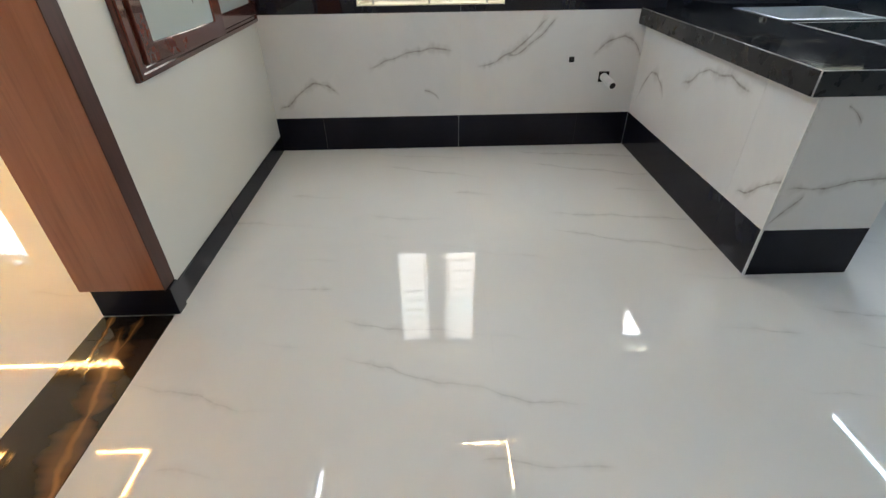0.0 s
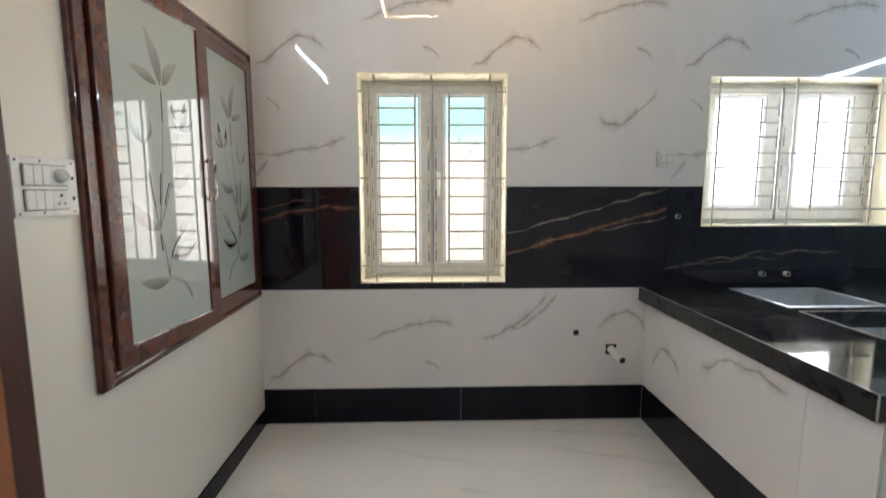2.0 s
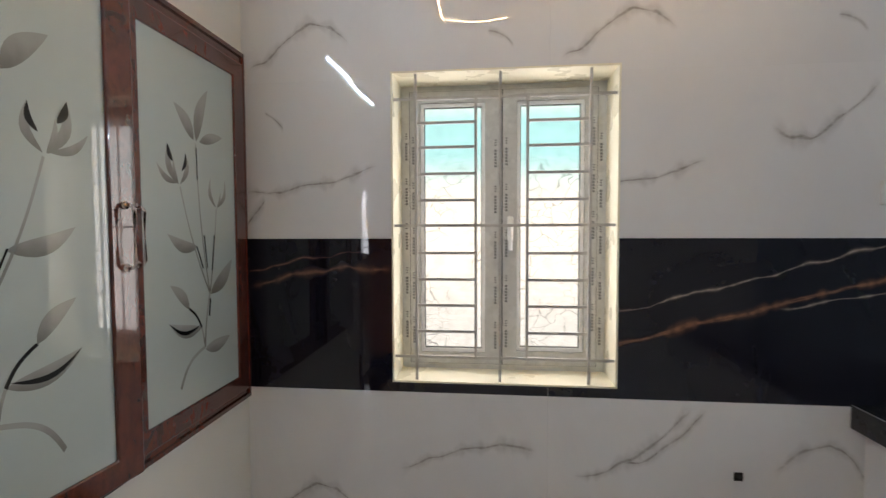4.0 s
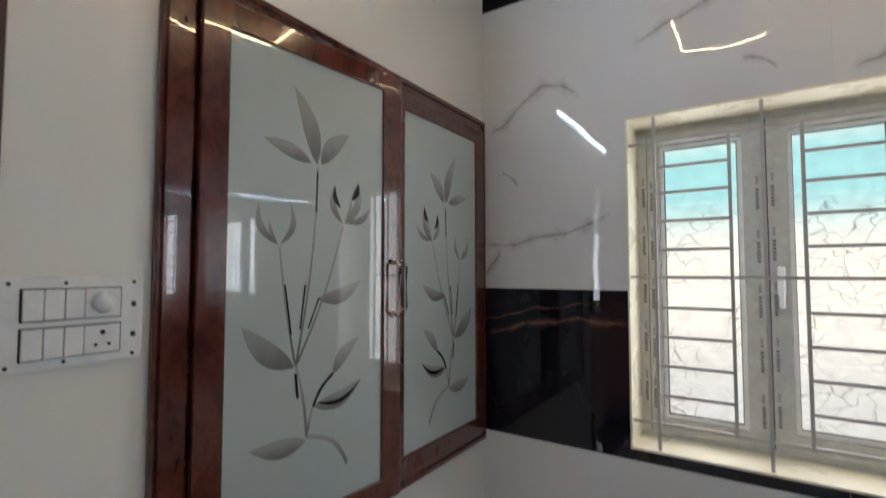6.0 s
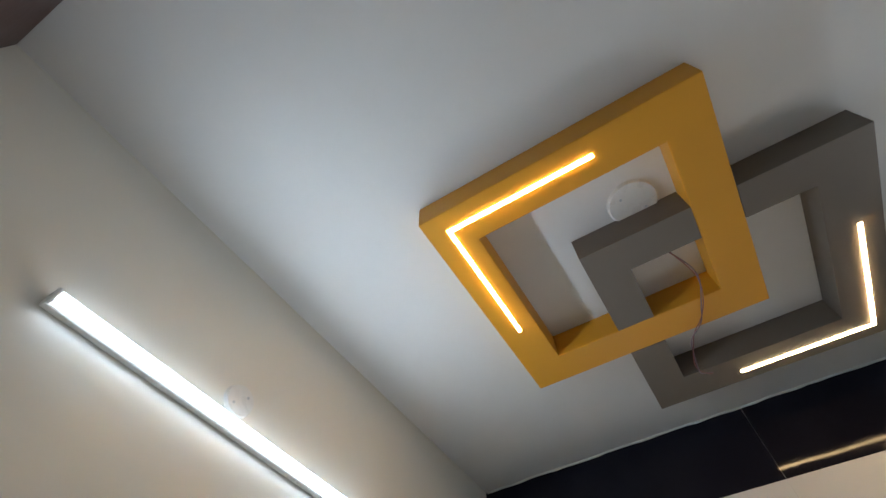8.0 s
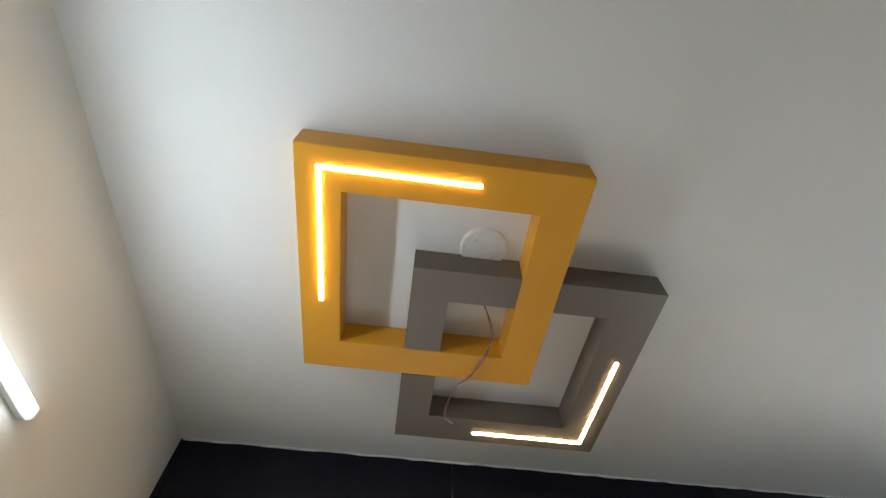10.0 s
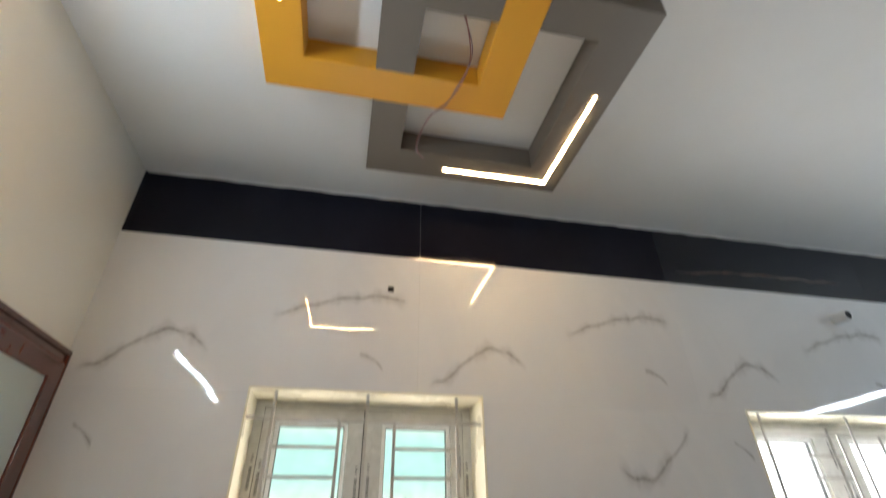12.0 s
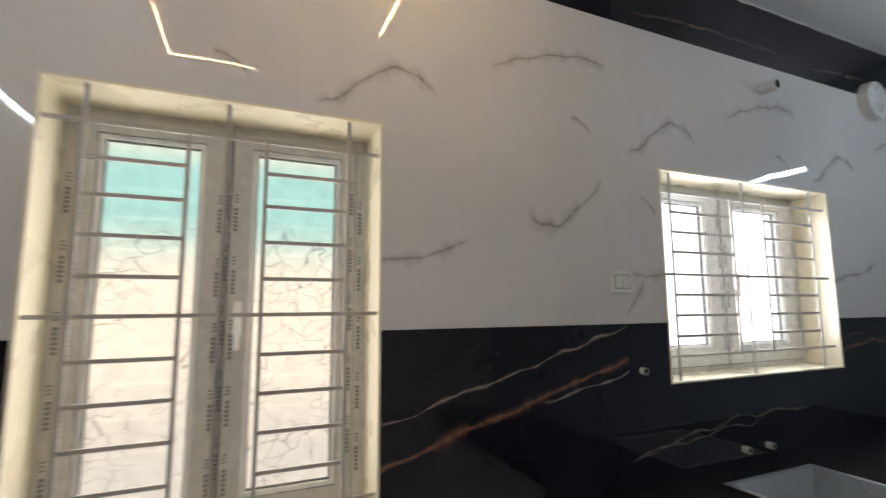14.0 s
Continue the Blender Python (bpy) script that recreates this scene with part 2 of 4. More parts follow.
n_bump(nt_, b_, n_noise(nt_, None, 9.0, 1.0), 0.03, 0.01)
THRESHOLD = m_

GRANITE, nt_, b_ = base_mat("black granite slab")
co_ = n_coord(nt_)
c_ = n_mix(nt_, n_range(nt_, n_noise(nt_, co_, 220.0, 3.0, 0.7), 0.55, 0.75), (0.012, 0.012, 0.013), (0.07, 0.07, 0.075))
dust_ = n_range(nt_, n_noise(nt_, co_, 4.5, 6.0, 0.7, 0.8), 0.45, 0.8, 0.0, 0.35)
nt_.links.new(n_mix(nt_, dust_, c_, (0.11, 0.11, 0.108)), b_.inputs["Base Color"])
nt_.links.new(n_range(nt_, n_noise(nt_, co_, 7.0, 5.0, 0.7), 0.35, 0.75, 0.03, 0.11), b_.inputs["Roughness"])
GRANITE_EDGE = plain("honed granite edge", (0.014, 0.014, 0.016), 0.3)
GRANITE_CHIP = plain("pale sawn granite arris", (0.42, 0.42, 0.42), 0.5)

WALL = paint("cream wall paint", (0.80, 0.775, 0.71), 0.35, 0.965)
WALL_BLUE = paint("pale blue wall paint", (0.34, 0.46, 0.54), 0.4, 0.95)
CEILING = paint("white ceiling paint", (0.80, 0.80, 0.79), 0.6, 0.95)
REVEAL = paint("pale yellow reveal paint", (0.90, 0.845, 0.67), 0.3, 0.985)
PLASTER = paint("rough white plaster", (0.72, 0.72, 0.70), 0.8, 0.85, 0.5, 90.0)
GAP_SHADE_GREY = plain("grey painted gap shade", (0.30, 0.30, 0.29), 0.8)
ORANGE = paint("orange emulsion paint", (0.78, 0.36, 0.025), 0.45, 0.95, 0.12, 60.0)
BEAM_BROWN = paint("dark red brown emulsion paint", (0.085, 0.045, 0.042), 0.4, 0.9, 0.12, 60.0)
UMBER = paint("grey brown emulsion paint", (0.165, 0.14, 0.115), 0.45, 0.95, 0.12, 60.0)
BURL = wood("polished burl veneer", (0.062, 0.014, 0.009), (0.140, 0.034, 0.020), "z", 0.16, 0.8, 1.6, 0.55)
LAMINATE = wood("brown wood laminate", (0.34, 0.125, 0.062), (0.40, 0.155, 0.080), "z", 0.32, 0.25, 1.6, 0.05)
FRAME_WOOD = wood("dark brown door frame", (0.052, 0.017, 0.012), (0.078, 0.026, 0.018), "z", 0.45, 0.04, 2.0, 0.05)
UPVC = plain("white window plastic", (0.86, 0.865, 0.86), 0.3, 0.0, 0.03)
FILM = plain("grey printed film", (0.57, 0.57, 0.55), 0.25)
FRAME_FILM = plain("milky film on white plastic", (0.72, 0.72, 0.69), 0.25)
PRINT = plain("dark film print", (0.17, 0.17, 0.17), 0.5)
GAP_AND_STUB_BLACK = plain("near black gap shade and conduit stub", (0.02, 0.02, 0.02), 0.6)
# real gasket rubber, and the shade painted into the sash gaps
SEAL_AND_GAP_SHADE = plain("dark grey gasket rubber and sash gap shade", (0.13, 0.13, 0.13), 0.6)
GRILLE = plain("grey painted steel grille", (0.50, 0.48, 0.455), 0.4)
PLASTIC = plain("white switch plastic", (0.80, 0.80, 0.78), 0.3, 0.0, 0.03)
PVC = plain("grey white plastic pipe", (0.80, 0.80, 0.79), 0.35)
DARK = plain("dark hollow", (0.012, 0.011, 0.010), 0.9)
CHROME = plain("copper toned chrome", (0.86, 0.74, 0.68), 0.08, 1.0, 0.02)
STEEL = plain("satin stainless steel", (0.58, 0.62, 0.65), 0.42, 0.85, 0.04)
BRASS = plain("pale brass fitting", (0.50, 0.49, 0.42), 0.45, 0.2)
WIRE_RED = plain("dull red wire", (0.26, 0.09, 0.09), 0.4)
WIRE = plain("violet grey wire", (0.20, 0.15, 0.20), 0.4)
TUBE = glowing("cool white lamp diffuser", (0.68, 0.85, 1.0), GLOW_TUBE)
LED = glowing("warm white light strip", (1.0, 0.71, 0.36), GLOW_WARM)
LED_HALL = glowing("amber light strip", (1.0, 0.62, 0.22), GLOW_HALL)

FROST, nt_, b_ = base_mat("frosted green white glass")
co_ = n_coord(nt_)
nt_.links.new(n_mix(nt_, n_range(nt_, n_noise(nt_, co_, 2.0, 4.0), 0.35, 0.7), (0.46, 0.525, 0.51), (0.42, 0.485, 0.47)), b_.inputs["Base Color"])
b_.inputs["Roughness"].default_value = 0.5
b_.inputs["Coat Weight"].default_value, b_.inputs["Coat Roughness"].default_value, b_.inputs["Coat IOR"].default_value = 1.0, 0.003, 1.6
n_bump(nt_, b_, n_noise(nt_, co_, 500.0, 2.0), 0.02, 0.001)
ETCH, nt_, b_ = base_mat("clear etched motif over dark cupboard")
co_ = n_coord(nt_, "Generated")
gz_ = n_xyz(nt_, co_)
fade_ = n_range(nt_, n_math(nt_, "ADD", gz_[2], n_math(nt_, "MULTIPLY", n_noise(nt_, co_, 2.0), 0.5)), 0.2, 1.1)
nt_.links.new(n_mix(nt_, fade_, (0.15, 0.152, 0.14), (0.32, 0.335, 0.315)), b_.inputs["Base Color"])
b_.inputs["Roughness"].default_value = 0.4
b_.inputs["Coat Weight"].default_value, b_.inputs["Coat Roughness"].default_value, b_.inputs["Coat IOR"].default_value = 1.0, 0.003, 1.6
ETCH_DARK = plain("clear glass over dark cupboard", (0.018, 0.019, 0.019), 0.08)


def pane_mat(name, tint, lines):
    """Thin window glass; with lines, a moulded branching pattern."""
    m, nt, b = base_mat(name)
    nt.nodes.remove(b)
    out = nt.nodes["Material Output"]
    clear = nt.nodes.new("ShaderNodeBsdfTransparent")
    gloss = nt.nodes.new("ShaderNodeBsdfGlossy")
    gloss.inputs["Roughness"].default_value = 0.05
    mix = nt.nodes.new("ShaderNodeMixShader")
    mix.inputs[0].default_value = 0.05
    if lines:
        co = n_coord(nt)
        xyz = n_xyz(nt, co)
        wx = n_math(nt, "MULTIPLY", n_noise(nt, co, 9.0, 2.0), 0.16)
        wz = n_math(nt, "MULTIPLY", n_noise(nt, n_vec(nt, xyz[2], xyz[0], 3.3), 8.0, 2.0), 0.16)
        vec = n_vec(nt, n_math(nt, "ADD", xyz[0], wx), 0.0, n_math(nt, "MULTIPLY", n_math(nt, "ADD", xyz[2], wz), 1.9))
        vo = nt.nodes.new("ShaderNodeTexVoronoi")
        vo.feature = "DISTANCE_TO_EDGE"
        vo.inputs["Scale"].default_value = 13.0
        nt.links.new(vec, vo.inputs["Vector"])
        edge = n_math(nt, "MULTIPLY", n_range(nt, vo.outputs["Distance"], 0.0, 0.026, 1.0, 0.0), n_range(nt, xyz[2], 0.98, 0.80))
        patch = n_range(nt, n_noise(nt, co, 6.0, 3.0), 0.38, 0.54)
        soft = n_range(nt, n_noise(nt, co, 22.0, 4.0, 0.6), 0.3, 0.8, 0.0, 0.12)
        fac = n_math(nt, "MAXIMUM", n_math(nt, "MULTIPLY", n_math(nt, "MULTIPLY", edge, patch), 0.62), soft)
        nt.links.new(n_mix(nt, fac, tint, tuple(c * 0.34 for c in tint)), clear.inputs[0])
    else:
        clear.inputs[0].default_value = (*tint, 1)
    nt.links.new(clear.outputs[0], mix.inputs[1])
    nt.links.new(gloss.outputs[0], mix.inputs[2])
    nt.links.new(mix.outputs[0], out.inputs[0])
    return m


PANE_LINES = pane_mat("patterned window glass", (0.97, 0.97, 0.96), True)
PANE_CLEAR = pane_mat("clear window glass", (0.97, 0.98, 0.98), False)


def backdrop_mat(name, strength, cyan):
    m, nt, b = base_mat(name)
    nt.nodes.remove(b)
    em = nt.nodes.new("ShaderNodeEmission")
    xyz = n_xyz(nt, nt.nodes.new("ShaderNodeNewGeometry").outputs["Position"])
    z = n_math(nt, "ADD", xyz[2], n_math(nt, "MULTIPLY", n_noise(nt, None, 3.0), 0.05))
    col = n_mix(nt, n_range(nt, z, 0.95, 1.45), (0.365, 0.35, 0.31), (0.50, 0.46, 0.38)) if cyan else n_mix(nt, n_range(nt, z, 0.9, 1.9), (0.92, 0.96, 1.0), (0.86, 0.94, 1.0))
    if cyan:
        band = n_math(nt, "MULTIPLY", n_range(nt, z, 1.58, 1.86), n_range(nt, z, 2.16, 1.98))
        col = n_mix(nt, band, col, (0.20, 0.37, 0.35))
        # open sky over the neighbour's wall
        col = n_mix(nt, n_range(nt, z, 2.12, 2.25), col, (0.42, 0.42, 0.43))
    nt.links.new(col, em.inputs[0])
    em.inputs[1].default_value = strength
    nt.links.new(em.outputs[0], nt.nodes["Material Output"].inputs[0])
    return m


DAY_1 = backdrop_mat("bright sky and neighbouring wall", GLOW_DAY_1, True)
DAY_2 = backdrop_mat("bright sky", GLOW_DAY_2, False)
DAY_HALL = backdrop_mat("bright sky beyond the hall", GLOW_DAY_HALL, False)


# ---- building helpers ----
ORIGIN = {}


def thing(name, label, category, at=(0, 0, 0), group="", kind=""):
    ob = new(name)
    ob.empty_display_size = 0.05
    ob.location = at
    ORIGIN[ob.name] = Vector(at)
    return tagged(ob, label, category, group, kind)


def mesh_of(name, bm, material, smooth=False, origin=(0, 0, 0)):
    bmesh.ops.recalc_face_normals(bm, faces=bm.faces[:])
    bmesh.ops.translate(bm, verts=bm.verts[:], vec=-Vector(origin))
    me = bpy.data.meshes.new(name)
    bm.to_mesh(me)
    bm.free()
    me.materials.append(material)
    if smooth:
        me.shade_smooth()
    return me


def part(name, bm, material, parent, label="", smooth=False):
    """Links a bmesh, drawn in world places, as one mesh under a thing or a part."""
    o = ORIGIN[parent.name]
    ob = new(name, mesh_of(name, bm, material, smooth, o))
    ob.parent = parent
    ORIGIN[ob.name] = o
    return tagged(ob, label)


def solid(name, bm, material, label, category="", kind="structure", smooth=False):
    ob = new(name, mesh_of(name, bm, material, smooth))
    ORIGIN[ob.name] = Vector((0, 0, 0))
    return tagged(ob, label, category or name.split("_")[0], kind=kind)


def add_box(bm, a, b, bevel=0.0, seg=1):
    made = bmesh.ops.create_cube(bm, size=1)["verts"]
    for v in made:
        v.co = Vector([a[i] + (v.co[i] + 0.5) * (b[i] - a[i]) for i in range(3)])
    if bevel:
        edges = {e for v in made for e in v.link_edges}
        bmesh.ops.bevel(bm, geom=list(edges), offset=bevel, segments=seg, profile=0.6, affect="EDGES")
    return bm


def box(a, b, bevel=0.0, seg=1):
    return add_box(bmesh.new(), a, b, bevel, seg)


def add_cyl(bm, p, q, r, n=16, r2=None):
    p, q = Vector(p), Vector(q)
    m = Matrix.Translation((p + q) / 2) @ (q - p).to_track_quat("Z", "Y").to_matrix().to_4x4()
    bmesh.ops.create_cone(bm, cap_ends=True, segments=n, radius1=r, radius2=r if r2 is None else r2, depth=(q - p).length, matrix=m)
    return bm


def cyl(p, q, r, n=16, r2=None):
    return add_cyl(bmesh.new(), p, q, r, n, r2)


def tube_path(bm, pts, r, n=8):
    """A round rod along points."""
    rings = []
    for i, p in enumerate(pts):
        p = Vector(p)
        d = (Vector(pts[min(i + 1, len(pts) - 1)]) - Vector(pts[max(i - 1, 0)])).normalized()
        q = d.to_track_quat("Z", "Y")
        rings.append([bm.verts.new(p + q @ Vector((r * math.cos(a), r * math.sin(a), 0))) for a in [2 * math.pi * k / n for k in range(n)]])
    for a, b in zip(rings, rings[1:]):
        for k in range(n):
            bm.faces.new((a[k], a[(k + 1) % n], b[(k + 1) % n], b[k]))
    bm.faces.new(rings[0])
    bm.faces.new(rings[-1])
    return bm


def cells(us, vs, keep, w0, w1, to):
    """A slab over a grid of cells, with holes where keep(u, v) is false."""
    bm = bmesh.new()
    us, vs = sorted(set(round(u, 5) for u in us)), sorted(set(round(v, 5) for v in vs))
    got = {}

    def at(i, j, w):
        if (i, j, w) not in got:
            got[i, j, w] = bm.verts.new(to(us[i], vs[j], w1 if w else w0))
        return got[i, j, w]

    on = {(i, j) for i in range(len(us) - 1) for j in range(len(vs) - 1) if keep((us[i] + us[i + 1]) / 2, (vs[j] + vs[j + 1]) / 2)}
    for i, j in on:
        ring = [(i, j), (i + 1, j), (i + 1, j + 1), (i, j + 1)]
        for w in (0, 1):
            bm.faces.new([at(*c, w) for c in ring])
        for k, nb in enumerate(((i, j - 1), (i + 1, j), (i, j + 1), (i - 1, j))):
            if nb not in on:
                a, b = ring[k], ring[(k + 1) % 4]
                bm.faces.new([at(*a, 0), at(*b, 0), at(*b, 1), at(*a, 1)])
    return bm


def inside(u, v, r):
    return r[0] < u < r[1] and r[2] < v < r[3]


def on_xz(u, v, w):
    return Vector((u, w, v))


def on_yz(u, v, w):
    return Vector((w, u, v))


def on_xy(u, v, w):
    return Vector((u, v, w))


# ---- large structure ----
def build_shell():
    solid("floor", box((HALL_X - 0.2, HALL_S - 0.2, -0.15), (XE + 0.2, HALL_N + 0.2, -0.008)), PLASTER, "pale mortar bed under polished floor tiles")
    solid("ceiling", box((HALL_X - 0.2, HALL_S - 0.2, CEIL), (XE + 0.2, HALL_N + 0.2, CEIL + 0.15)), CEILING, "flat white painted ceiling")
    us = (XH, XE + 0.2, WIN_1[0], WIN_1[1], WIN_2[0], WIN_2[1])
    vs = (0, CEIL, WIN_1[2], WIN_1[3], WIN_2[2], WIN_2[3])
    wall = solid("wall_north", cells(us, vs, lambda u, v: not inside(u, v, WIN_1) and not inside(u, v, WIN_2), YN + 0.006, YN + 0.235, on_xz),
                 PLASTER, "north kitchen wall clad in white and black marble tiles", "wall")
    cab = (1.87, 3.14, 0.81, 2.11)
    door = (DOOR_Y0, DOOR_Y1, 0.0, DOOR_TOP)
    solid("wall_west", cells((YS - 0.2, YN + 0.006, *door[:2], *cab[:2]), (0, CEIL, *door[2:], *cab[2:]),
                             lambda u, v: not inside(u, v, door) and not inside(u, v, cab), XH, XW, on_yz),
          WALL, "cream painted wall with a doorway to the hall", "wall")
    solid("wall_east", box((XE, YS - 0.2, 0), (XE + 0.2, YN + 0.006, CEIL)), WALL_BLUE, "pale blue painted kitchen wall", "wall")
    solid("wall_south", box((XW, YS - 0.2, 0), (XE, YS, CEIL)), WALL, "cream painted kitchen wall", "wall")
    hw = (-5.55, -4.66, 1.10, 2.10)
    solid("wall_hall_north", cells((HALL_X - 0.2, XH, *hw[:2]), (0, CEIL, *hw[2:]), lambda u, v: not inside(u, v, hw), HALL_N, HALL_N + 0.2, on_xz),
          WALL, "cream painted hall wall with a window", "wall")
    solid("wall_hall_west", box((HALL_X - 0.2, HALL_S - 0.2, 0), (HALL_X, HALL_N, CEIL)), WALL, "cream painted hall wall", "wall")
    solid("wall_hall_south", cells((HALL_X, XH, *HALL_WIN[:2]), (0, CEIL, *HALL_WIN[2:]), lambda u, v: not inside(u, v, HALL_WIN), HALL_S - 0.2, HALL_S, on_xz),
          WALL, "cream painted hall wall with a window", "wall")
    solid("wall_hall_east", box((XH - 0.003, YN + 0.24, 0), (XH + 0.2, HALL_N, CEIL)), WALL, "cream painted hall wall", "wall")
    solid("wall_hall_return", box((XH + 0.002, HALL_S, 0), (XW - 0.002, YS - 0.203, CEIL)), WALL, "cream painted hall wall", "wall")
    solid("beam", box((XW + 0.001, 0.55, 2.70), (XE - 0.001, 0.812, CEIL - 0.001), 0.004), BEAM_BROWN, "dark brown painted ceiling beam", "beam")
    # ragged plaster line where the top course meets the ceiling
    bm = bmesh.new()
    rng = random.Random(4)
    pts = [(XW + 0.01 + i * 0.04, YN + 0.001, CEIL - 0.002 + rng.uniform(-0.003, 0.003)) for i in range(113)]
    tube_path(bm, pts, 0.006, 6)
    solid("trim", bm, PLASTER, "ragged white plaster line above black tiles", "trim", smooth=True)
    return wall


wall_north = build_shell()
solid("ground", box((-300, HALL_N + 0.25, -0.6), (300, 300, -0.5)), paint("bare earth", (0.30, 0.24, 0.18), 0.9, 0.7), "bare earth outside the house", "ground")
solid("backdrop", box((WIN_1[0] - 0.5, YN + 0.50, 0.3), (WIN_1[1] + 0.35, YN + 0.51, 2.7)), DAY_1, "bright daylight outside the window", "backdrop")
solid("backdrop", box((WIN_2[0] - 0.4, YN + 0.50, 0.6), (WIN_2[1] + 1.3, YN + 0.51, 2.7)), DAY_2, "bright daylight outside the window", "backdrop")
solid("backdrop", box((-6.1, HALL_N + 0.5, 0.4), (-4.0, HALL_N + 0.51, 2.7)), DAY_HALL, "bright daylight outside the hall window", "backdrop")

solid("backdrop", box((-2.7, HALL_S - 0.51, 0.3), (-0.7, HALL_S - 0.50, 2.7)), DAY_HALL, "bright daylight outside the hall window", "backdrop")


# ---- windows ----
def build_window(name, rect, y_frame, verts, inner, horiz, full, panes, pane_m, label, film):
    x0, x1, z0, z1 = rect
    w = thing(name, label, "window", (x0, YN, z0), kind="structure")
    d = YN + 0.001
    end = YN + 0.238
    bm = bmesh.new()
    t = 0.006
    add_box(bm, (x0 - 0.001, d - 0.004, z0 + t), (x0 + t, end, z1 - t))
    add_box(bm, (x1 - t, d - 0.004, z0 + t), (x1 + 0.001, end, z1 - t))
    add_box(bm, (x0 - 0.001, d - 0.004, z1 - t), (x1 + 0.001, end, z1 + 0.001))
    add_box(bm, (x0 - 0.001, d - 0.004, z0 - 0.001), (x1 + 0.001, end, z0 + t))
    part("window_reveal", bm, REVEAL, w, "pale yellow painted plaster reveal")
    a0, a1, b0, b1 = x0 + t, x1 - t, z0 + t, z1 - t
    fw = 0.048
    ring = (a0 + fw, a1 - fw, b0 + fw * 0.75, b1 - fw * 0.75)
    mid = (panes[0][1] + panes[1][0]) / 2
    fr = part("window_frame", cells((a0, a1, ring[0], ring[1], mid - 0.02, mid + 0.02), (b0, b1, ring[2], ring[3]),
                                    lambda u, v: not inside(u, v, ring) or abs(u - mid) < 0.02, y_frame, y_frame + 0.06, on_xz), FRAME_FILM, w,
              "white plastic window frame under milky film")
    for k, p in enumerate(panes):
        o0, o1 = (ring[0] - 0.01, mid - 0.008) if k == 0 else (mid + 0.008, ring[1] + 0.01)
        s = (o0, o1, ring[2] - 0.01, ring[3] + 0.01)
        sash = part("sash", cells((s[0], s[1], p[0] - 0.014, p[1] + 0.014), (s[2], s[3], p[2] - 0.014, p[3] + 0.014),
                                  lambda u, v: not (p[0] - 0.014 < u < p[1] + 0.014 and p[2] - 0.014 < v < p[3] + 0.014),
                                  y_frame - 0.016, y_frame + 0.036, on_xz), film, w, "sash still in grey protective film")
        part("glazing_bead", cells((p[0] - 0.013, p[1] + 0.013, p[0], p[1]), (p[2] - 0.013, p[3] + 0.013, p[2], p[3]),
                                   lambda u, v: not inside(u, v, p), y_frame - 0.008, y_frame + 0.02, on_xz), UPVC, sash, "white glazing bead")
        # dark ring round the sash: the gap's shade put into its colour
        gap_ring = (s[0] - 0.0045, s[1] + 0.0045, s[2] - 0.0045, s[3] + 0.0045)
        part("weather_seal", cells((*gap_ring[:2], s[0], s[1]), (*gap_ring[2:], s[2], s[3]), lambda u, v: not inside(u, v, s), y_frame - 0.004, y_frame + 0.002, on_xz),
             SEAL_AND_GAP_SHADE, sash, "thin dark ring painted as shade in the sash gap")
        part("gasket", cells((p[0], p[1], p[0] + 0.003, p[1] - 0.003), (p[2], p[3], p[2] + 0.003, p[3] - 0.003),
                             lambda u, v: not inside(u, v, (p[0] + 0.003, p[1] - 0.003, p[2] + 0.003, p[3] - 0.003)), y_frame + 0.004, y_frame + 0.016, on_xz),
             SEAL_AND_GAP_SHADE, sash, "thin dark rubber gasket")
        pane = part("pane", box((p[0] + 0.001, y_frame + 0.008, p[2] + 0.001), (p[1] - 0.001, y_frame + 0.013, p[3] - 0.001)), pane_m, sash, "daylit window pane")
        pane.visible_shadow = False
        # rows of film print along the stiles, as plain bars
        bm = bmesh.new()
        rng = random.Random(7 + k)
        for cx in (s[0] + 0.014, s[1] - 0.014):
            z = s[2] + 0.05 + rng.uniform(0, 0.1)
            while z < s[3] - 0.16:
                for q in range(6):
                    add_box(bm, (cx - 0.005, y_frame - 0.0168, z), (cx + 0.005, y_frame - 0.0150, z + 0.009))
                    z += 0.0125
                z += 0.012
                for q in range(3):
                    add_box(bm, (cx - 0.004, y_frame - 0.0168, z), (cx + 0.004, y_frame - 0.0150, z + 0.005))
                    z += 0.010
                z += 0.07
        part("film_print", bm, PRINT, sash, "dark bars of print on film")
    bm = bmesh.new()
    rng = random.Random(19)
    for cx in (a0 + 0.020, mid - 0.004, a1 - 0.020):
        z = b0 + 0.06 + rng.uniform(0, 0.1)
        while z < b1 - 0.16:
            for q in range(6):
                add_box(bm, (cx - 0.005, y_frame - 0.0008, z), (cx + 0.005, y_frame + 0.001, z + 0.009))
                z += 0.0125
            z += 0.012
            for q in range(3):
                add_box(bm, (cx - 0.004, y_frame - 0.0008, z), (cx + 0.004, y_frame + 0.001, z + 0.005))
                z += 0.010
            z += 0.07
    part("film_print", bm, PRINT, fr, "dark bars of print on film")
    # handle on the meeting stile
    hx = panes[1][0] - 0.04
    bm = box((hx - 0.012, y_frame - 0.030, (b0 + b1) / 2 - 0.05), (hx + 0.012, y_frame - 0.016, (b0 + b1) / 2 + 0.05), 0.004)
    add_box(bm, (hx - 0.008, y_frame - 0.045, (b0 + b1) / 2 - 0.09), (hx + 0.008, y_frame - 0.030, (b0 + b1) / 2 + 0.02), 0.004)
    part("window_handle", bm, UPVC, w, "white casement handle")
    # safety grille
    gy, r = YN + 0.018, 0.0055

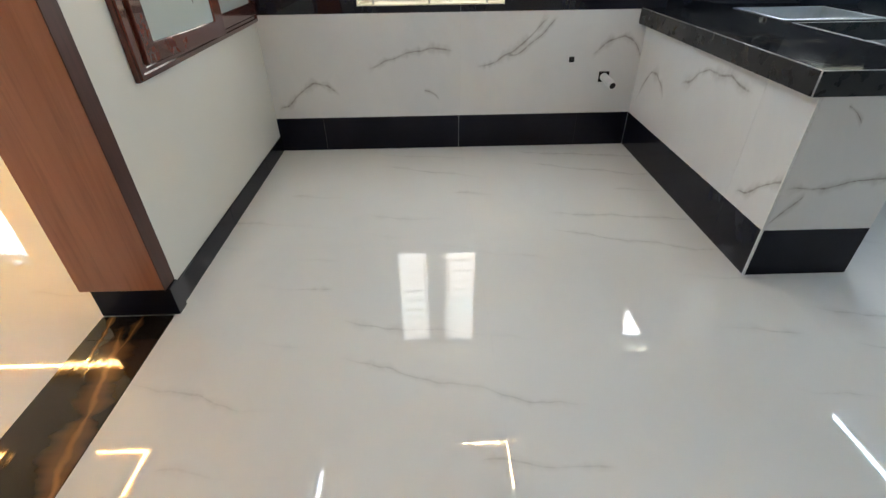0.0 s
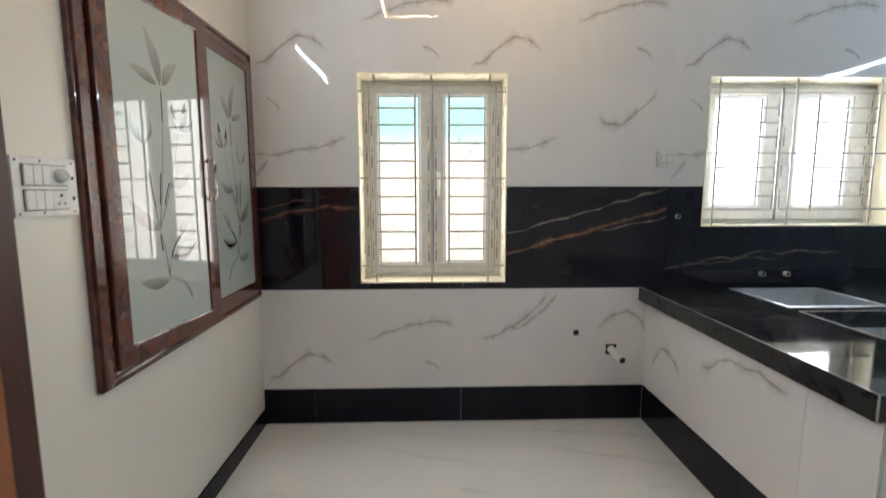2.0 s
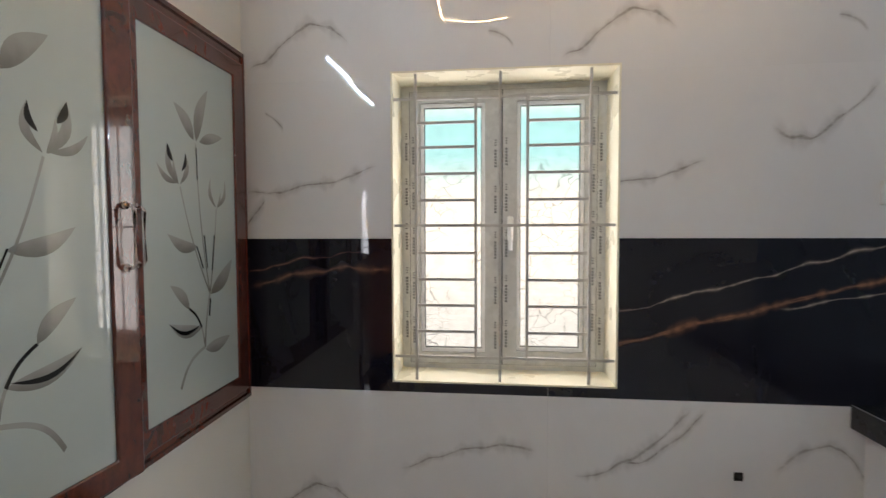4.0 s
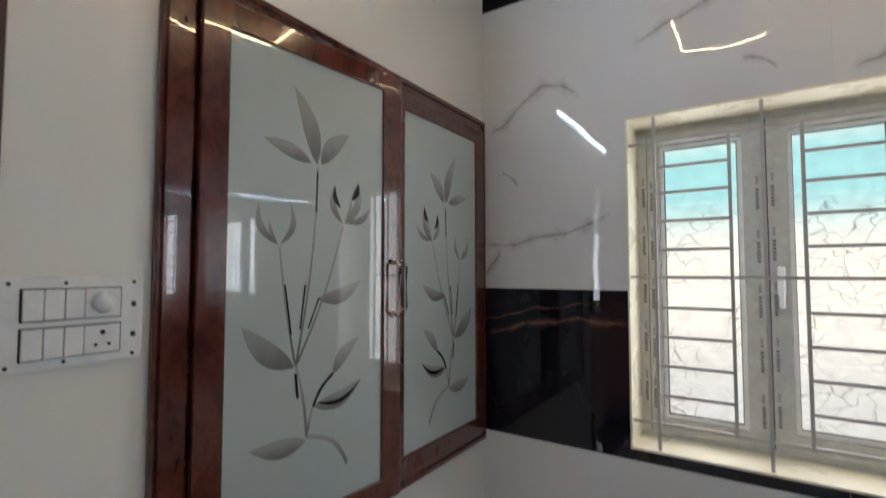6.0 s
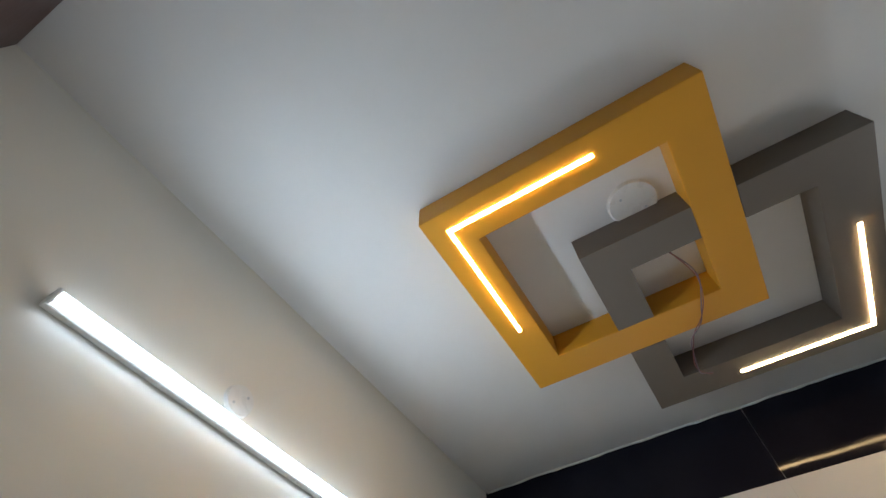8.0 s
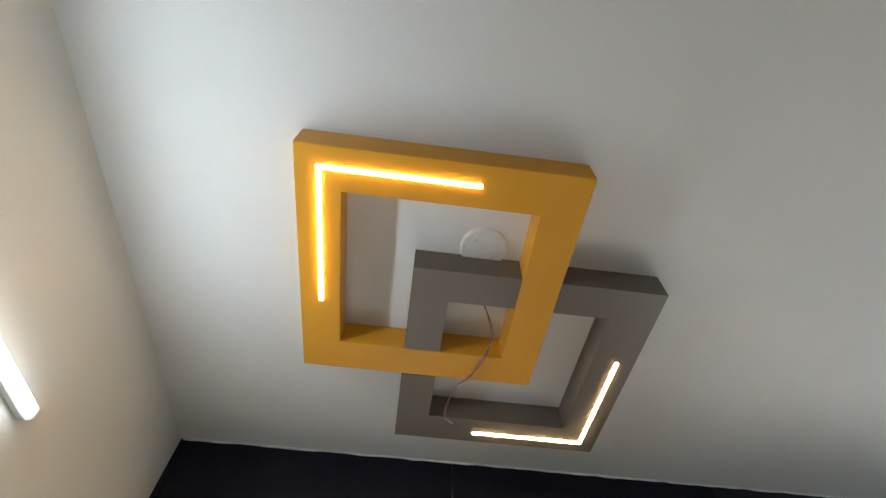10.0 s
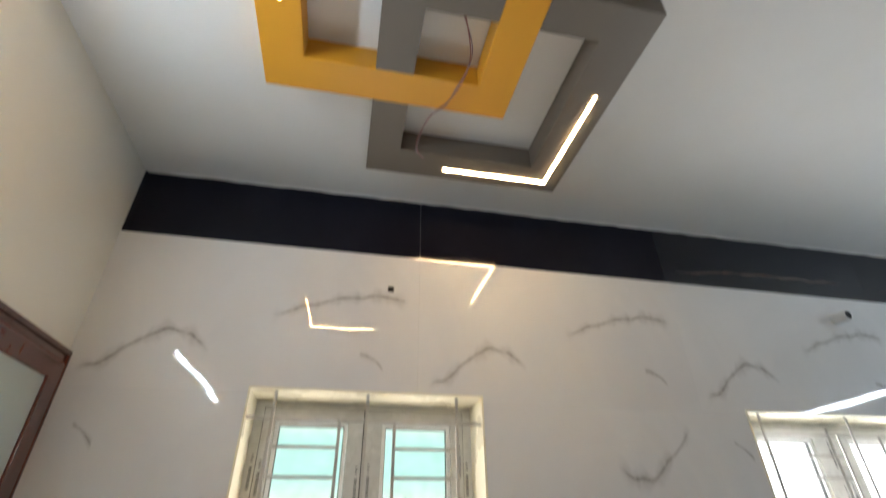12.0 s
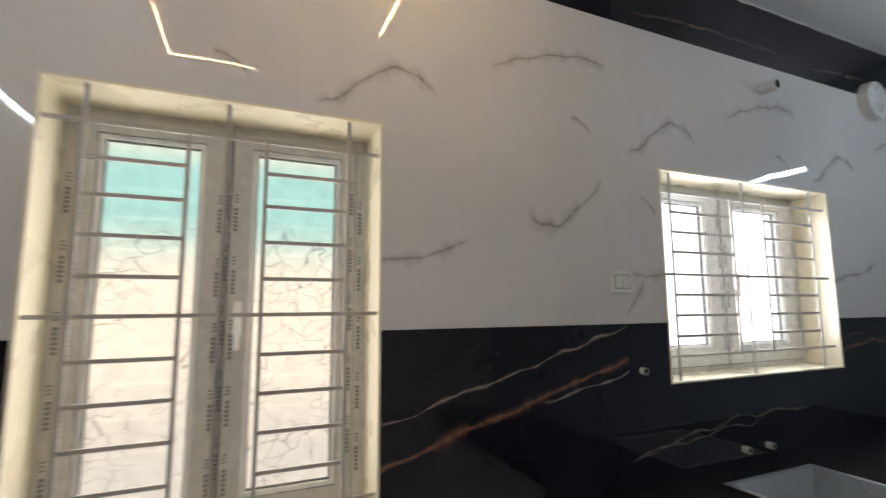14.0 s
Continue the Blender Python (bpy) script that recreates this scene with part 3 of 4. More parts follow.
    def bar(a, b, nm="grille_bar"):
        part(nm, box([min(p, q) - s for p, q, s in zip(a, b, (r, r * 0.6, r))], [max(p, q) + s for p, q, s in zip(a, b, (r, r * 0.6, r))], 0.0012), GRILLE, w)

    for x in verts:
        bar((x, gy, z0 + 0.01), (x, gy, z1 - 0.01))
    for x in inner:
        bar((x, gy, full[0]), (x, gy, full[-1]))
    for z in full:
        bar((x0 + 0.01, gy + 0.004, z), (x1 - 0.01, gy + 0.004, z))
    for z in horiz:
        bar((verts[0], gy + 0.003, z), (inner[0], gy + 0.003, z))
        bar((inner[1], gy + 0.003, z), (verts[2], gy + 0.003, z))
    return w


build_window("window_1", WIN_1, 3.352, (-0.052, 0.2705, 0.6025), (0.178, 0.372), (1.863, 1.77, 1.669, 1.568, 1.365, 1.263, 1.162, 1.06),
             (0.959, 1.471, 1.955), ((-0.043, 0.197, 0.955, 1.96), (0.354, 0.595, 0.965, 1.96)), PANE_LINES,
             "tall white casement window with patterned glass and steel grille", FILM)
build_window("window_2", WIN_2, 3.335, (1.93, 2.382, 2.88), (2.30, 2.52), (1.872, 1.789, 1.706, 1.531, 1.448, 1.365),
             (1.287, 1.614, 1.955), ((1.99, 2.29, 1.31, 1.95), (2.51, 2.83, 1.31, 1.95)), PANE_CLEAR,
             "wide white casement window with steel grille above the counter", FRAME_FILM)


def build_hall_window(name, rect, y, out):
    """A two-light window behind a steel grille; out: +1 or -1, the way to the open."""
    x0, x1, z0, z1 = rect
    w = thing(name, "white hall window with steel grille", "window", (x0, y, z0), kind="structure")
    mid = (x0 + x1) / 2
    lights = ((x0 + 0.06, mid - 0.03, z0 + 0.06, z1 - 0.06), (mid + 0.03, x1 - 0.06, z0 + 0.06, z1 - 0.06))
    part("window_frame", cells((x0, x1, *lights[0][:2], *lights[1][:2]), (z0, z0 + 0.06, z1 - 0.06, z1),
                               lambda u, v: not any(inside(u, v, r) for r in lights), y + out * 0.1, y + out * 0.16, on_xz), UPVC, w, "white plastic window frame")
    n = round((z1 - z0 - 0.12) / 0.105)
    for i in range(n + 1):
        z = z0 + 0.06 + i * (z1 - z0 - 0.12) / n
        part("grille_bar", box((x0, y + out * 0.02 - 0.004, z - 0.005), (x1, y + out * 0.02 + 0.004, z + 0.005)), GRILLE, w)
    for x in (x0 + 0.13, mid, x1 - 0.13):
        part("grille_bar", box((x - 0.005, y + out * 0.03 - 0.004, z0), (x + 0.005, y + out * 0.03 + 0.004, z1)), GRILLE, w)


build_hall_window("window_3", (-5.55, -4.66, 1.10, 2.10), HALL_N, 1)
build_hall_window("window_4", HALL_WIN, HALL_S, -1)


# ---- doorway to the hall ----
def build_doorway():
    d = thing("door_1", "open doorway lined in brown laminate with dark frame", "doorway", (XW, DOOR_Y1, 0), kind="structure")
    x0, x1 = XH - 0.030, -0.727
    for y0, y1, nm in ((1.535, 1.607, "jamb"), (DOOR_Y0 - 0.03, DOOR_Y0 + 0.04, "jamb")):
        part(nm, box((x0, y0, 0.128), (x1 - 0.004, y1 - 0.002, 2.064), 0.003), LAMINATE, d, "brown wood laminate jamb")
        part("casing", box((x1 - 0.004, y0 - 0.002, 0.128), (x1, y1 + 0.001, 2.064), 0.001), FRAME_WOOD, d, "dark brown casing face")
        part("plinth", box((XH - 0.002, y0 + 0.012, 0), (XW + 0.02, y1, 0.126), 0.002), BLACK_PLAIN, d, "black tile plinth under the jamb")
    part("header", box((x0, DOOR_Y0 + 0.041, 1.99), (x1 - 0.005, 1.534, 2.062), 0.003), LAMINATE, d, "brown wood laminate header")
    part("casing", box((x1 - 0.003, DOOR_Y0 + 0.043, 1.988), (x1 + 0.0005, 1.532, 2.064), 0.001), FRAME_WOOD, d, "dark brown casing face")
    for y, z in ((1.546, 1.915), (1.471, 2.006)):
        part("screw_cap", cyl((x1 - 0.002, y, z), (x1 + 0.002, y, z), 0.0042, 12), PVC, d, "small white screw cap")
    solid("threshold", box((XH, 1.418, -0.008), (XW - 0.003, 1.543, 0.0008), 0.0006), THRESHOLD, "dark brown marble threshold with gold veins", "threshold")
    solid("threshold", box((XH, DOOR_Y0 + 0.041, -0.008), (XW - 0.003, 1.4165, 0.0008), 0.0006), THRESHOLD, "dark brown marble threshold with gold veins", "threshold")


build_doorway()


# ---- wall cupboard ----
def add_leaf(bm, base, angle, length, width, curve, x, n=9):
    """A pointed leaf lying in the plane of the glass."""
    a = radians(angle)
    left, right = [], []
    for i in range(n + 1):
        s = i / n
        c = curve * length * math.sin(math.pi * s) * 0.5
        h = width * math.sin(math.pi * s ** 0.85) ** 0.9 * 0.5 if 0 < s < 1 else 0.0
        for side, acc in ((1, left), (-1, right)):
            p, q = s * length, c + side * h
            acc.append(bm.verts.new((x, base[0] + p * math.cos(a) - q * math.sin(a), base[1] + p * math.sin(a) + q * math.cos(a))))
    for i in range(n):
        bm.faces.new((left[i], left[i + 1], right[i + 1], right[i]))


def add_stem(bm, p, q, bow, w, x, n=12):
    p, q = Vector(p), Vector(q)
    d = (q - p)
    nrm = Vector((-d.y, d.x)).normalized()
    pts = [p + d * (i / n) + nrm * bow * math.sin(math.pi * i / n) for i in range(n + 1)]
    rows = [(bm.verts.new((x, c.x - nrm.x * w / 2, c.y - nrm.y * w / 2)), bm.verts.new((x, c.x + nrm.x * w / 2, c.y + nrm.y * w / 2))) for c in pts]
    for a, b in zip(rows, rows[1:]):
        bm.faces.new((a[0], b[0], b[1], a[1]))


AJAR = 0.095      # the door next to the switches stands a few degrees open


def build_motif(pane, y, z, x, flip):
    """Etched spray of flowers, rising from a curved foot; y, z: the lower corner of the glass."""
    f = -1 if flip else 1

    def P(dy, dz):
        return (y + f * dy * 0.917, z + dz)

    def A(deg):
        return deg if f > 0 else 180 - deg

    class Sheet:
        """Collects each leaf and stem as a part of its own."""

        def __init__(self, kind, material, label):
            self.kind, self.material, self.label = kind, material, label

        def leaf(self, *args):
            bm = bmesh.new()
            add_leaf(bm, *args)
            part(self.kind + "_leaf", bm, self.material, pane, self.label)

        def stem(self, *args):
            bm = bmesh.new()
            add_stem(bm, *args)
            part(self.kind + "_stem", bm, self.material, pane, self.label)

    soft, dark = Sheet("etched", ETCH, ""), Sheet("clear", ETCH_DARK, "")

    def blade(sheet, ya, za, yb, zb, width, curve=0.1, lift=0.0):
        sheet.leaf(P(ya, za), A(math.degrees(math.atan2(zb - za, (yb - ya) * 0.917))), math.hypot((yb - ya) * 0.917, zb - za), width, curve * f, x + lift)

    def stalk(sheet, ya, za, yb, zb, bow, width, lift=0.0):
        sheet.stem(P(ya, za), P(yb, zb), bow * f, width, x + lift)

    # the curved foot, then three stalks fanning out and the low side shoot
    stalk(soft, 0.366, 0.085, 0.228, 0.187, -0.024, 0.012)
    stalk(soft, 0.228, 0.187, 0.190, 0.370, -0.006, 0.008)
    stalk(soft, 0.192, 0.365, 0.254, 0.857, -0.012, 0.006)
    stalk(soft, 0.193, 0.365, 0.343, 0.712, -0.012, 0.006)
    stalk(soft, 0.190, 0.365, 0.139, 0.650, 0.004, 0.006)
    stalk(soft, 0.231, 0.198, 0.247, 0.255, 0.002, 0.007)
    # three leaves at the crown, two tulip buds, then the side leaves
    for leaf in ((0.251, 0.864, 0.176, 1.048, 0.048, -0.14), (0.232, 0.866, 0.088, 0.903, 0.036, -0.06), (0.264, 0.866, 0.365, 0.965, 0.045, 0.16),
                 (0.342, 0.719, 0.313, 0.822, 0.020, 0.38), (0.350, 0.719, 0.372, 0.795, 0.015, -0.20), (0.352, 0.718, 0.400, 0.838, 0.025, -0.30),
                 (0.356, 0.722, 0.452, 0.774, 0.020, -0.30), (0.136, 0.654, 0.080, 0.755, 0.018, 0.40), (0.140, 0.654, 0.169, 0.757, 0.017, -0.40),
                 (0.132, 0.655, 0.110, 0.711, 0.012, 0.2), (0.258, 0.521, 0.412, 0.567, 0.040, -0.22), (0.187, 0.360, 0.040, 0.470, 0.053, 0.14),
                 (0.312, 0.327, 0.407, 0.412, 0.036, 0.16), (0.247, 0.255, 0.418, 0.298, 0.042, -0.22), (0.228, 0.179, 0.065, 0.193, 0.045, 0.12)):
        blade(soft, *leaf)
    blade(dark, 0.333, 0.760, 0.313, 0.820, 0.014, 0.3, 0.0004)
    blade(dark, 0.376, 0.785, 0.400, 0.836, 0.018, -0.2, 0.0004)
    blade(dark, 0.256, 0.264, 0.416, 0.299, 0.013, -0.36, 0.0004)
    for bar in ((0.247, 0.256, 0.313, 0.328, 0.008, 0.008), (0.191, 0.345, 0.199, 0.285, 0.0, 0.007), (0.156, 0.560, 0.176, 0.440, 0.0, 0.0045),
                (0.252, 0.845, 0.250, 0.740, 0.0, 0.0045), (0.218, 0.560, 0.203, 0.450, 0.0, 0.0045), (0.262, 0.525, 0.228, 0.450, 0.0, 0.0045)):
        stalk(dark, *bar, 0.0004)


def swing(ob, hinge):
    """Opens a door part and all on it about its hinge line."""
    for v in ob.data.vertices:
        v.co.x += AJAR * (v.co.y - hinge)
    for child in ob.children:
        swing(child, hinge)


def build_cupboard():
    y0, y1, z0, z1 = 1.833, 3.152, 0.790, 2.140
    c = thing("wall_cupboard", "recessed wall cupboard with polished burl frame and frosted glass doors", "cupboard", (XW, y0, z0))
    body = bmesh.new()
    add_box(body, (XW - 0.20, 1.871, 0.811), (XW - 0.19, 3.139, 2.109))
    for a, b in (((XW - 0.19, 1.871, 0.811), (XW, 1.881, 2.109)), ((XW - 0.19, 3.129, 0.811), (XW, 3.139, 2.109)),
                 ((XW - 0.19, 1.882, 0.811), (XW, 3.128, 0.821)), ((XW - 0.19, 1.882, 2.099), (XW, 3.128, 2.109)),
                 ((XW - 0.19, 1.882, 1.44), (XW - 0.03, 3.128, 1.455))):
        add_box(body, a, b)
    part("body", body, LAMINATE, c, "brown laminate cupboard box")
    xf = XW + 0.018
    ring = (y0 + 0.070, y1 - 0.020, z0 + 0.042, z1 - 0.050)
    fr = part("outer_frame", cells((y0, y1, *ring[:2]), (z0, z1, *ring[2:]), lambda u, v: not inside(u, v, ring), XW - 0.002, xf, on_yz), BURL, c,
              "dark polished burl outer frame")
    lip = cells((y0 + 0.01, y0 + 0.026, y1 - 0.012, y1 - 0.004), (z0 + 0.008, z0 + 0.022, z1 - 0.022, z1 - 0.008),
                lambda u, v: not inside(u, v, (y0 + 0.026, y1 - 0.012, z0 + 0.022, z1 - 0.022)), xf - 0.001, xf + 0.008, on_yz)
    part("moulding", lip, BURL, fr, "raised moulding round the frame")
    xs = XW + 0.030
    mid = 2.512
    for k, (a, b, g0, g1) in enumerate(((ring[0] + 0.003, mid - 0.011, 1.969, 2.426), (mid + 0.001, ring[1] - 0.002, 2.590, 3.062))):
        gz0, gz1 = 0.900, 2.026
        s = (a, b, ring[2] + 0.003, ring[3] - 0.003)
        door = part("door", cells((s[0], s[1], g0, g1), (s[2], s[3], gz0, gz1), lambda u, v: not inside(u, v, (g0, g1, gz0, gz1)), XW + 0.006, xs, on_yz), BURL, c,
                    "burl door frame with frosted glass")
        bv = door.modifiers.new("soft_edge", "BEVEL")
        bv.width, bv.segments, bv.limit_method = 0.004, 2, "ANGLE"
        pane = part("glass", box((xs - 0.012, g0 - 0.004, gz0 - 0.004), (xs - 0.007, g1 + 0.004, gz1 + 0.004)), FROST, c, "frosted glass with etched flowers")
        build_motif(pane, g0 if k == 0 else g1 + 0.01, gz0 if k == 0 else gz0 - 0.02, xs - 0.0066, k == 1)
        hy = mid - 0.048 if k == 0 else mid + 0.052
        bm = bmesh.new()
        za, zb = 1.366, 1.520
        tube_path(bm, [(xs - 0.002, hy, za), (xs + 0.018, hy, za), (xs + 0.026, hy, za + 0.010), (xs + 0.026, hy, zb - 0.010),
                       (xs + 0.018, hy, zb), (xs - 0.002, hy, zb)], 0.0052, 10)
        for z in (za, zb):
            add_cyl(bm, (xs - 0.001, hy, z), (xs + 0.005, hy, z), 0.010, 14)
        part("handle", bm, CHROME, door, "small polished metal pull handle", True)
        if k == 0:
            swing(door, s[0] - y0)
            swing(pane, s[0] - y0)
    bv = fr.modifiers.new("soft_edge", "BEVEL")
    bv.width, bv.segments, bv.limit_method = 0.005, 2, "ANGLE"


build_cupboard()


# ---- counter and sink ----
CT, CB = 0.830, 0.747
SINK = (2.012, 2.505, 2.655, 3.075)


def build_counter():
    leg = thing("counter_support", "low white marble tiled wall under the granite counter", "counter", (1.556, 1.697, 0))
    part("core", box((1.564, 1.705, 0), (1.981, YN - 0.001, CB - 0.001)), PLASTER, leg, "plastered masonry core")
    top = thing("countertop", "black granite counter slab, dusty, with pale sawn edges", "countertop", (1.505, 1.672, CB))
    keep = lambda u, v: (u < 1.998 or v > 2.575) and not inside(u, v, SINK)
    part("slab", cells((1.509, 1.998, SINK[0], SINK[1], XE - 0.002), (1.676, 2.575, SINK[2], SINK[3], YN - 0.001), keep, CT - 0.02, CT, on_xy), GRANITE, top,
         "dusty polished black granite top")
    edge = bmesh.new()
    add_box(edge, (1.5055, 1.678, CB), (1.5085, YN - 0.001, CT - 0.0015), 0.0008)
    add_box(edge, (1.5105, 1.6725, CB), (2.000, 1.6755, CT - 0.0015), 0.0008)
    add_box(edge, (1.9985, 1.677, CB), (2.002, 2.571, CT - 0.0015), 0.0008)
    add_box(edge, (2.003, 2.5715, CB), (XE - 0.002, 2.5745, CT - 0.0015), 0.0008)
    part("edge_band", edge, GRANITE_EDGE, top, "smooth black granite edge band")
    under = cells((1.509, 1.998, SINK[0], SINK[1], XE - 0.002), (1.676, 2.575, SINK[2], SINK[3], YN - 0.001), keep, CB, CT - 0.0205, on_xy)
    part("underside", under, GRANITE_EDGE, top, "granite build-up under the top")
    chip = bmesh.new()
    pts = [(1.5078, 1.676 + i * (YN - 1.68) / 40, CT - 0.0004) for i in range(41)]
    tube_path(chip, pts, 0.0016, 6)
    tube_path(chip, [(1.509 + i * 0.0489, 1.6746, CT - 0.0004) for i in range(11)], 0.0016, 6)
    tube_path(chip, [(1.9996, 1.678 + i * 0.0995, CT - 0.0002) for i in range(10)], 0.0024, 6)
    tube_path(chip, [(2.0 + i * 0.18, 2.5735, CT - 0.0002) for i in range(11)], 0.0024, 6)
    tube_path(chip, [(1.5078, 1.6748, CB + 0.001), (1.5078, 1.6748, CT - 0.001)], 0.0030, 6)
    part("arris", chip, GRANITE_CHIP, top, "pale sawn arris of the granite")
    # sink bowl hung in the cut-out
    s = thing("sink", "stainless steel sink bowl set into the granite counter", "sink", (SINK[0], SINK[2], CT - 0.2))
    x0, x1, y0, y1 = SINK
    rim = cells((x0 - 0.016, x1 + 0.016, x0 + 0.004, x1 - 0.004), (y0 - 0.016, y1 + 0.016, y0 + 0.004, y1 - 0.004),
                lambda u, v: not inside(u, v, (x0 + 0.004, x1 - 0.004, y0 + 0.004, y1 - 0.004)), CT + 0.0005, CT + 0.003, on_xy)
    part("rim", rim, STEEL, s, "pressed steel rim")
    bm = bmesh.new()
    z = CT - 0.20
    add_box(bm, (x0 + 0.003, y0 + 0.003, z), (x0 + 0.006, y1 - 0.003, CT + 0.001))
    add_box(bm, (x1 - 0.006, y0 + 0.003, z), (x1 - 0.003, y1 - 0.003, CT + 0.001))
    add_box(bm, (x0 + 0.006, y0 + 0.003, z), (x1 - 0.006, y0 + 0.006, CT + 0.001))
    add_box(bm, (x0 + 0.006, y1 - 0.006, z), (x1 - 0.006, y1 - 0.003, CT + 0.001))
    add_box(bm, (x0 + 0.006, y0 + 0.006, z), (x1 - 0.006, y1 - 0.006, z + 0.003))
    part("bowl", bm, STEEL, s, "satin steel bowl")
    part("drain", cyl((2.26, 2.87, z + 0.003), (2.26, 2.87, z + 0.008), 0.045, 20), DARK, s, "dark drain ring")
    return leg


counter_leg = build_counter()


# ---- fittings on the walls ----
def build_tube(at, length, face, label):
    """A wall batten lamp; face: +1 shines east, -1 west."""
    x, y, z = at
    t = thing("tube_light", label, "wall lamp", at, "tube lights on the kitchen walls")
    x1 = x + face * 0.022
    part("housing", box((min(x, x1), y, z - 0.0165), (max(x, x1), y + length, z + 0.0165), 0.003), PLASTIC, t, "white batten housing")
    x2 = x1 + face * 0.017
    bm = box((min(x1, x2), y + 0.010, z - 0.0155), (max(x1, x2), y + length - 0.010, z + 0.0155), 0.008, 3)
    part("diffuser", bm, TUBE, t, "glowing cool white diffuser", True)
    for yy in (y, y + length - 0.012):
        part("end_cap", box((min(x1, x2), yy, z - 0.019), (max(x1, x2), yy + 0.010, z + 0.019), 0.003), PLASTIC, t, "white end cap")


build_tube((XW, 1.262, 2.436), 1.08, 1, "lit white batten tube light on the cream wall above the cupboard")
build_tube((XE, 1.65, 2.395), 1.045, -1, "lit white batten tube light on the east wall")


def build_round_box(name, at, axis, r, depth, label):
    a = Vector(at)
    n = Vector(axis)
    t = thing(name, label, "junction box", at, "round junction covers")
    part("cover", cyl(a, a + n * depth, r, 32, r * 0.93), PLASTIC, t, "white plastic cover", False)
    side = n.orthogonal().normalized()
    for k in (-1, 1):
        p = a + side * r * 0.55 * k
        part("screw", cyl(p + n * depth * 0.8, p + n * (depth + 0.0015), 0.004, 10), STEEL, t)


build_round_box("junction_cover", (XW, 1.748, 2.518), (1, 0, 0), 0.045, 0.012, "small white round junction cover above the tube light")
build_round_box("junction_cover", (0.391, 2.022, CEIL), (0, 0, -1), 0.075, 0.010, "white round cover on the ceiling inside the orange frame")
build_round_box("vent_cover", (3.50, YN, 2.605), (0, -1, 0), 0.112, 0.045, "large white round vent cover on the black tiles")


def build_switchboard():
    y0, y1, z0, z1 = 1.611, 1.815, 1.332, 1.482
    s = thing("switchboard", "white double row switchboard with socket and fan dial", "switchboard", (XW, y0, z0))
    part("plate", box((XW, y0, z0), (XW + 0.014, y1, z1), 0.003, 2), PLASTIC, s, "white base plate")
    x = XW + 0.014
    for r, (a, b) in enumerate(((1.412, 1.462), (1.350, 1.399))):
        # thin black plate; the shade between the rockers is in its colour
        part("recess", box((x - 0.001, y0 + 0.026, a - 0.002), (x + 0.0008, y1 - 0.036, b + 0.002)), GAP_AND_STUB_BLACK, s, "dark plate painted as the shaded gap round the switch row")
        w = (y1 - 0.038 - y0 - 0.028) / 5
        for k in range(5):
            ya = y0 + 0.028 + k * w
            if r == 0 and k >= 3:
                continue
            if r == 1 and k >= 3:
                continue
            part("rocker", box((x - 0.001, ya + 0.0006, a), (x + 0.006, ya + w - 0.0006, b), 0.0012), PLASTIC, s)
        ya = y0 + 0.028 + 3 * w
        m = part("module", box((x - 0.001, ya + 0.0006, a), (x + 0.005, ya + 2 * w - 0.0006, b), 0.0012), PLASTIC, s, "white dial module" if r == 0 else "white socket module")
        yc, zc = ya + w, (a + b) / 2
        if r == 0:
            part("dial", cyl((x + 0.005, yc, zc), (x + 0.020, yc, zc), 0.019, 24, 0.014), PLASTIC, m, "white fan speed dial", True)
        else:
            for dy, dz, rr in ((0, 0.011, 0.0042), (-0.010, -0.010, 0.003), (0.010, -0.010, 0.003)):
                part("pin_hole", cyl((x + 0.004, yc + dy, zc + dz), (x + 0.0056, yc + dy, zc + dz), rr, 12), DARK, m)
    for y in (y0 + 0.085, y1 - 0.016, y0 + 0.012):
        for z in (z0 + 0.010, z1 - 0.010):
            part("screw_hole", cyl((x - 0.001, y, z), (x + 0.0006, y, z), 0.0032, 10), DARK, s)
    for z in (z0 + 0.045, z1 - 0.05):
        part("screw_hole", box((x - 0.001, y1 - 0.020, z - 0.005), (x + 0.0006, y1 - 0.012, z + 0.005), 0.002), DARK, s)


build_switchboard()


def build_small_switch():
    s = thing("wall_switch", "small square white switch plate on marble tiles", "switch", (1.574, YN, 1.536))
    part("plate", box((1.574, YN - 0.010, 1.536), (1.680, YN, 1.620), 0.003, 2), PLASTIC, s, "white cover plate")
    # grey plate whose colour stands for the shadow round the rockers
    part("rocker_well", box((1.589, YN - 0.0115, 1.551), (1.665, YN - 0.0095, 1.605), 0.0005), GAP_SHADE_GREY, s, "grey plate painted as the shadow gap round the rockers")
    for k in range(2):
        part("rocker", box((1.592 + k * 0.036, YN - 0.014, 1.554), (1.626 + k * 0.036, YN - 0.009, 1.602), 0.0015), PLASTIC, s)


build_small_switch()


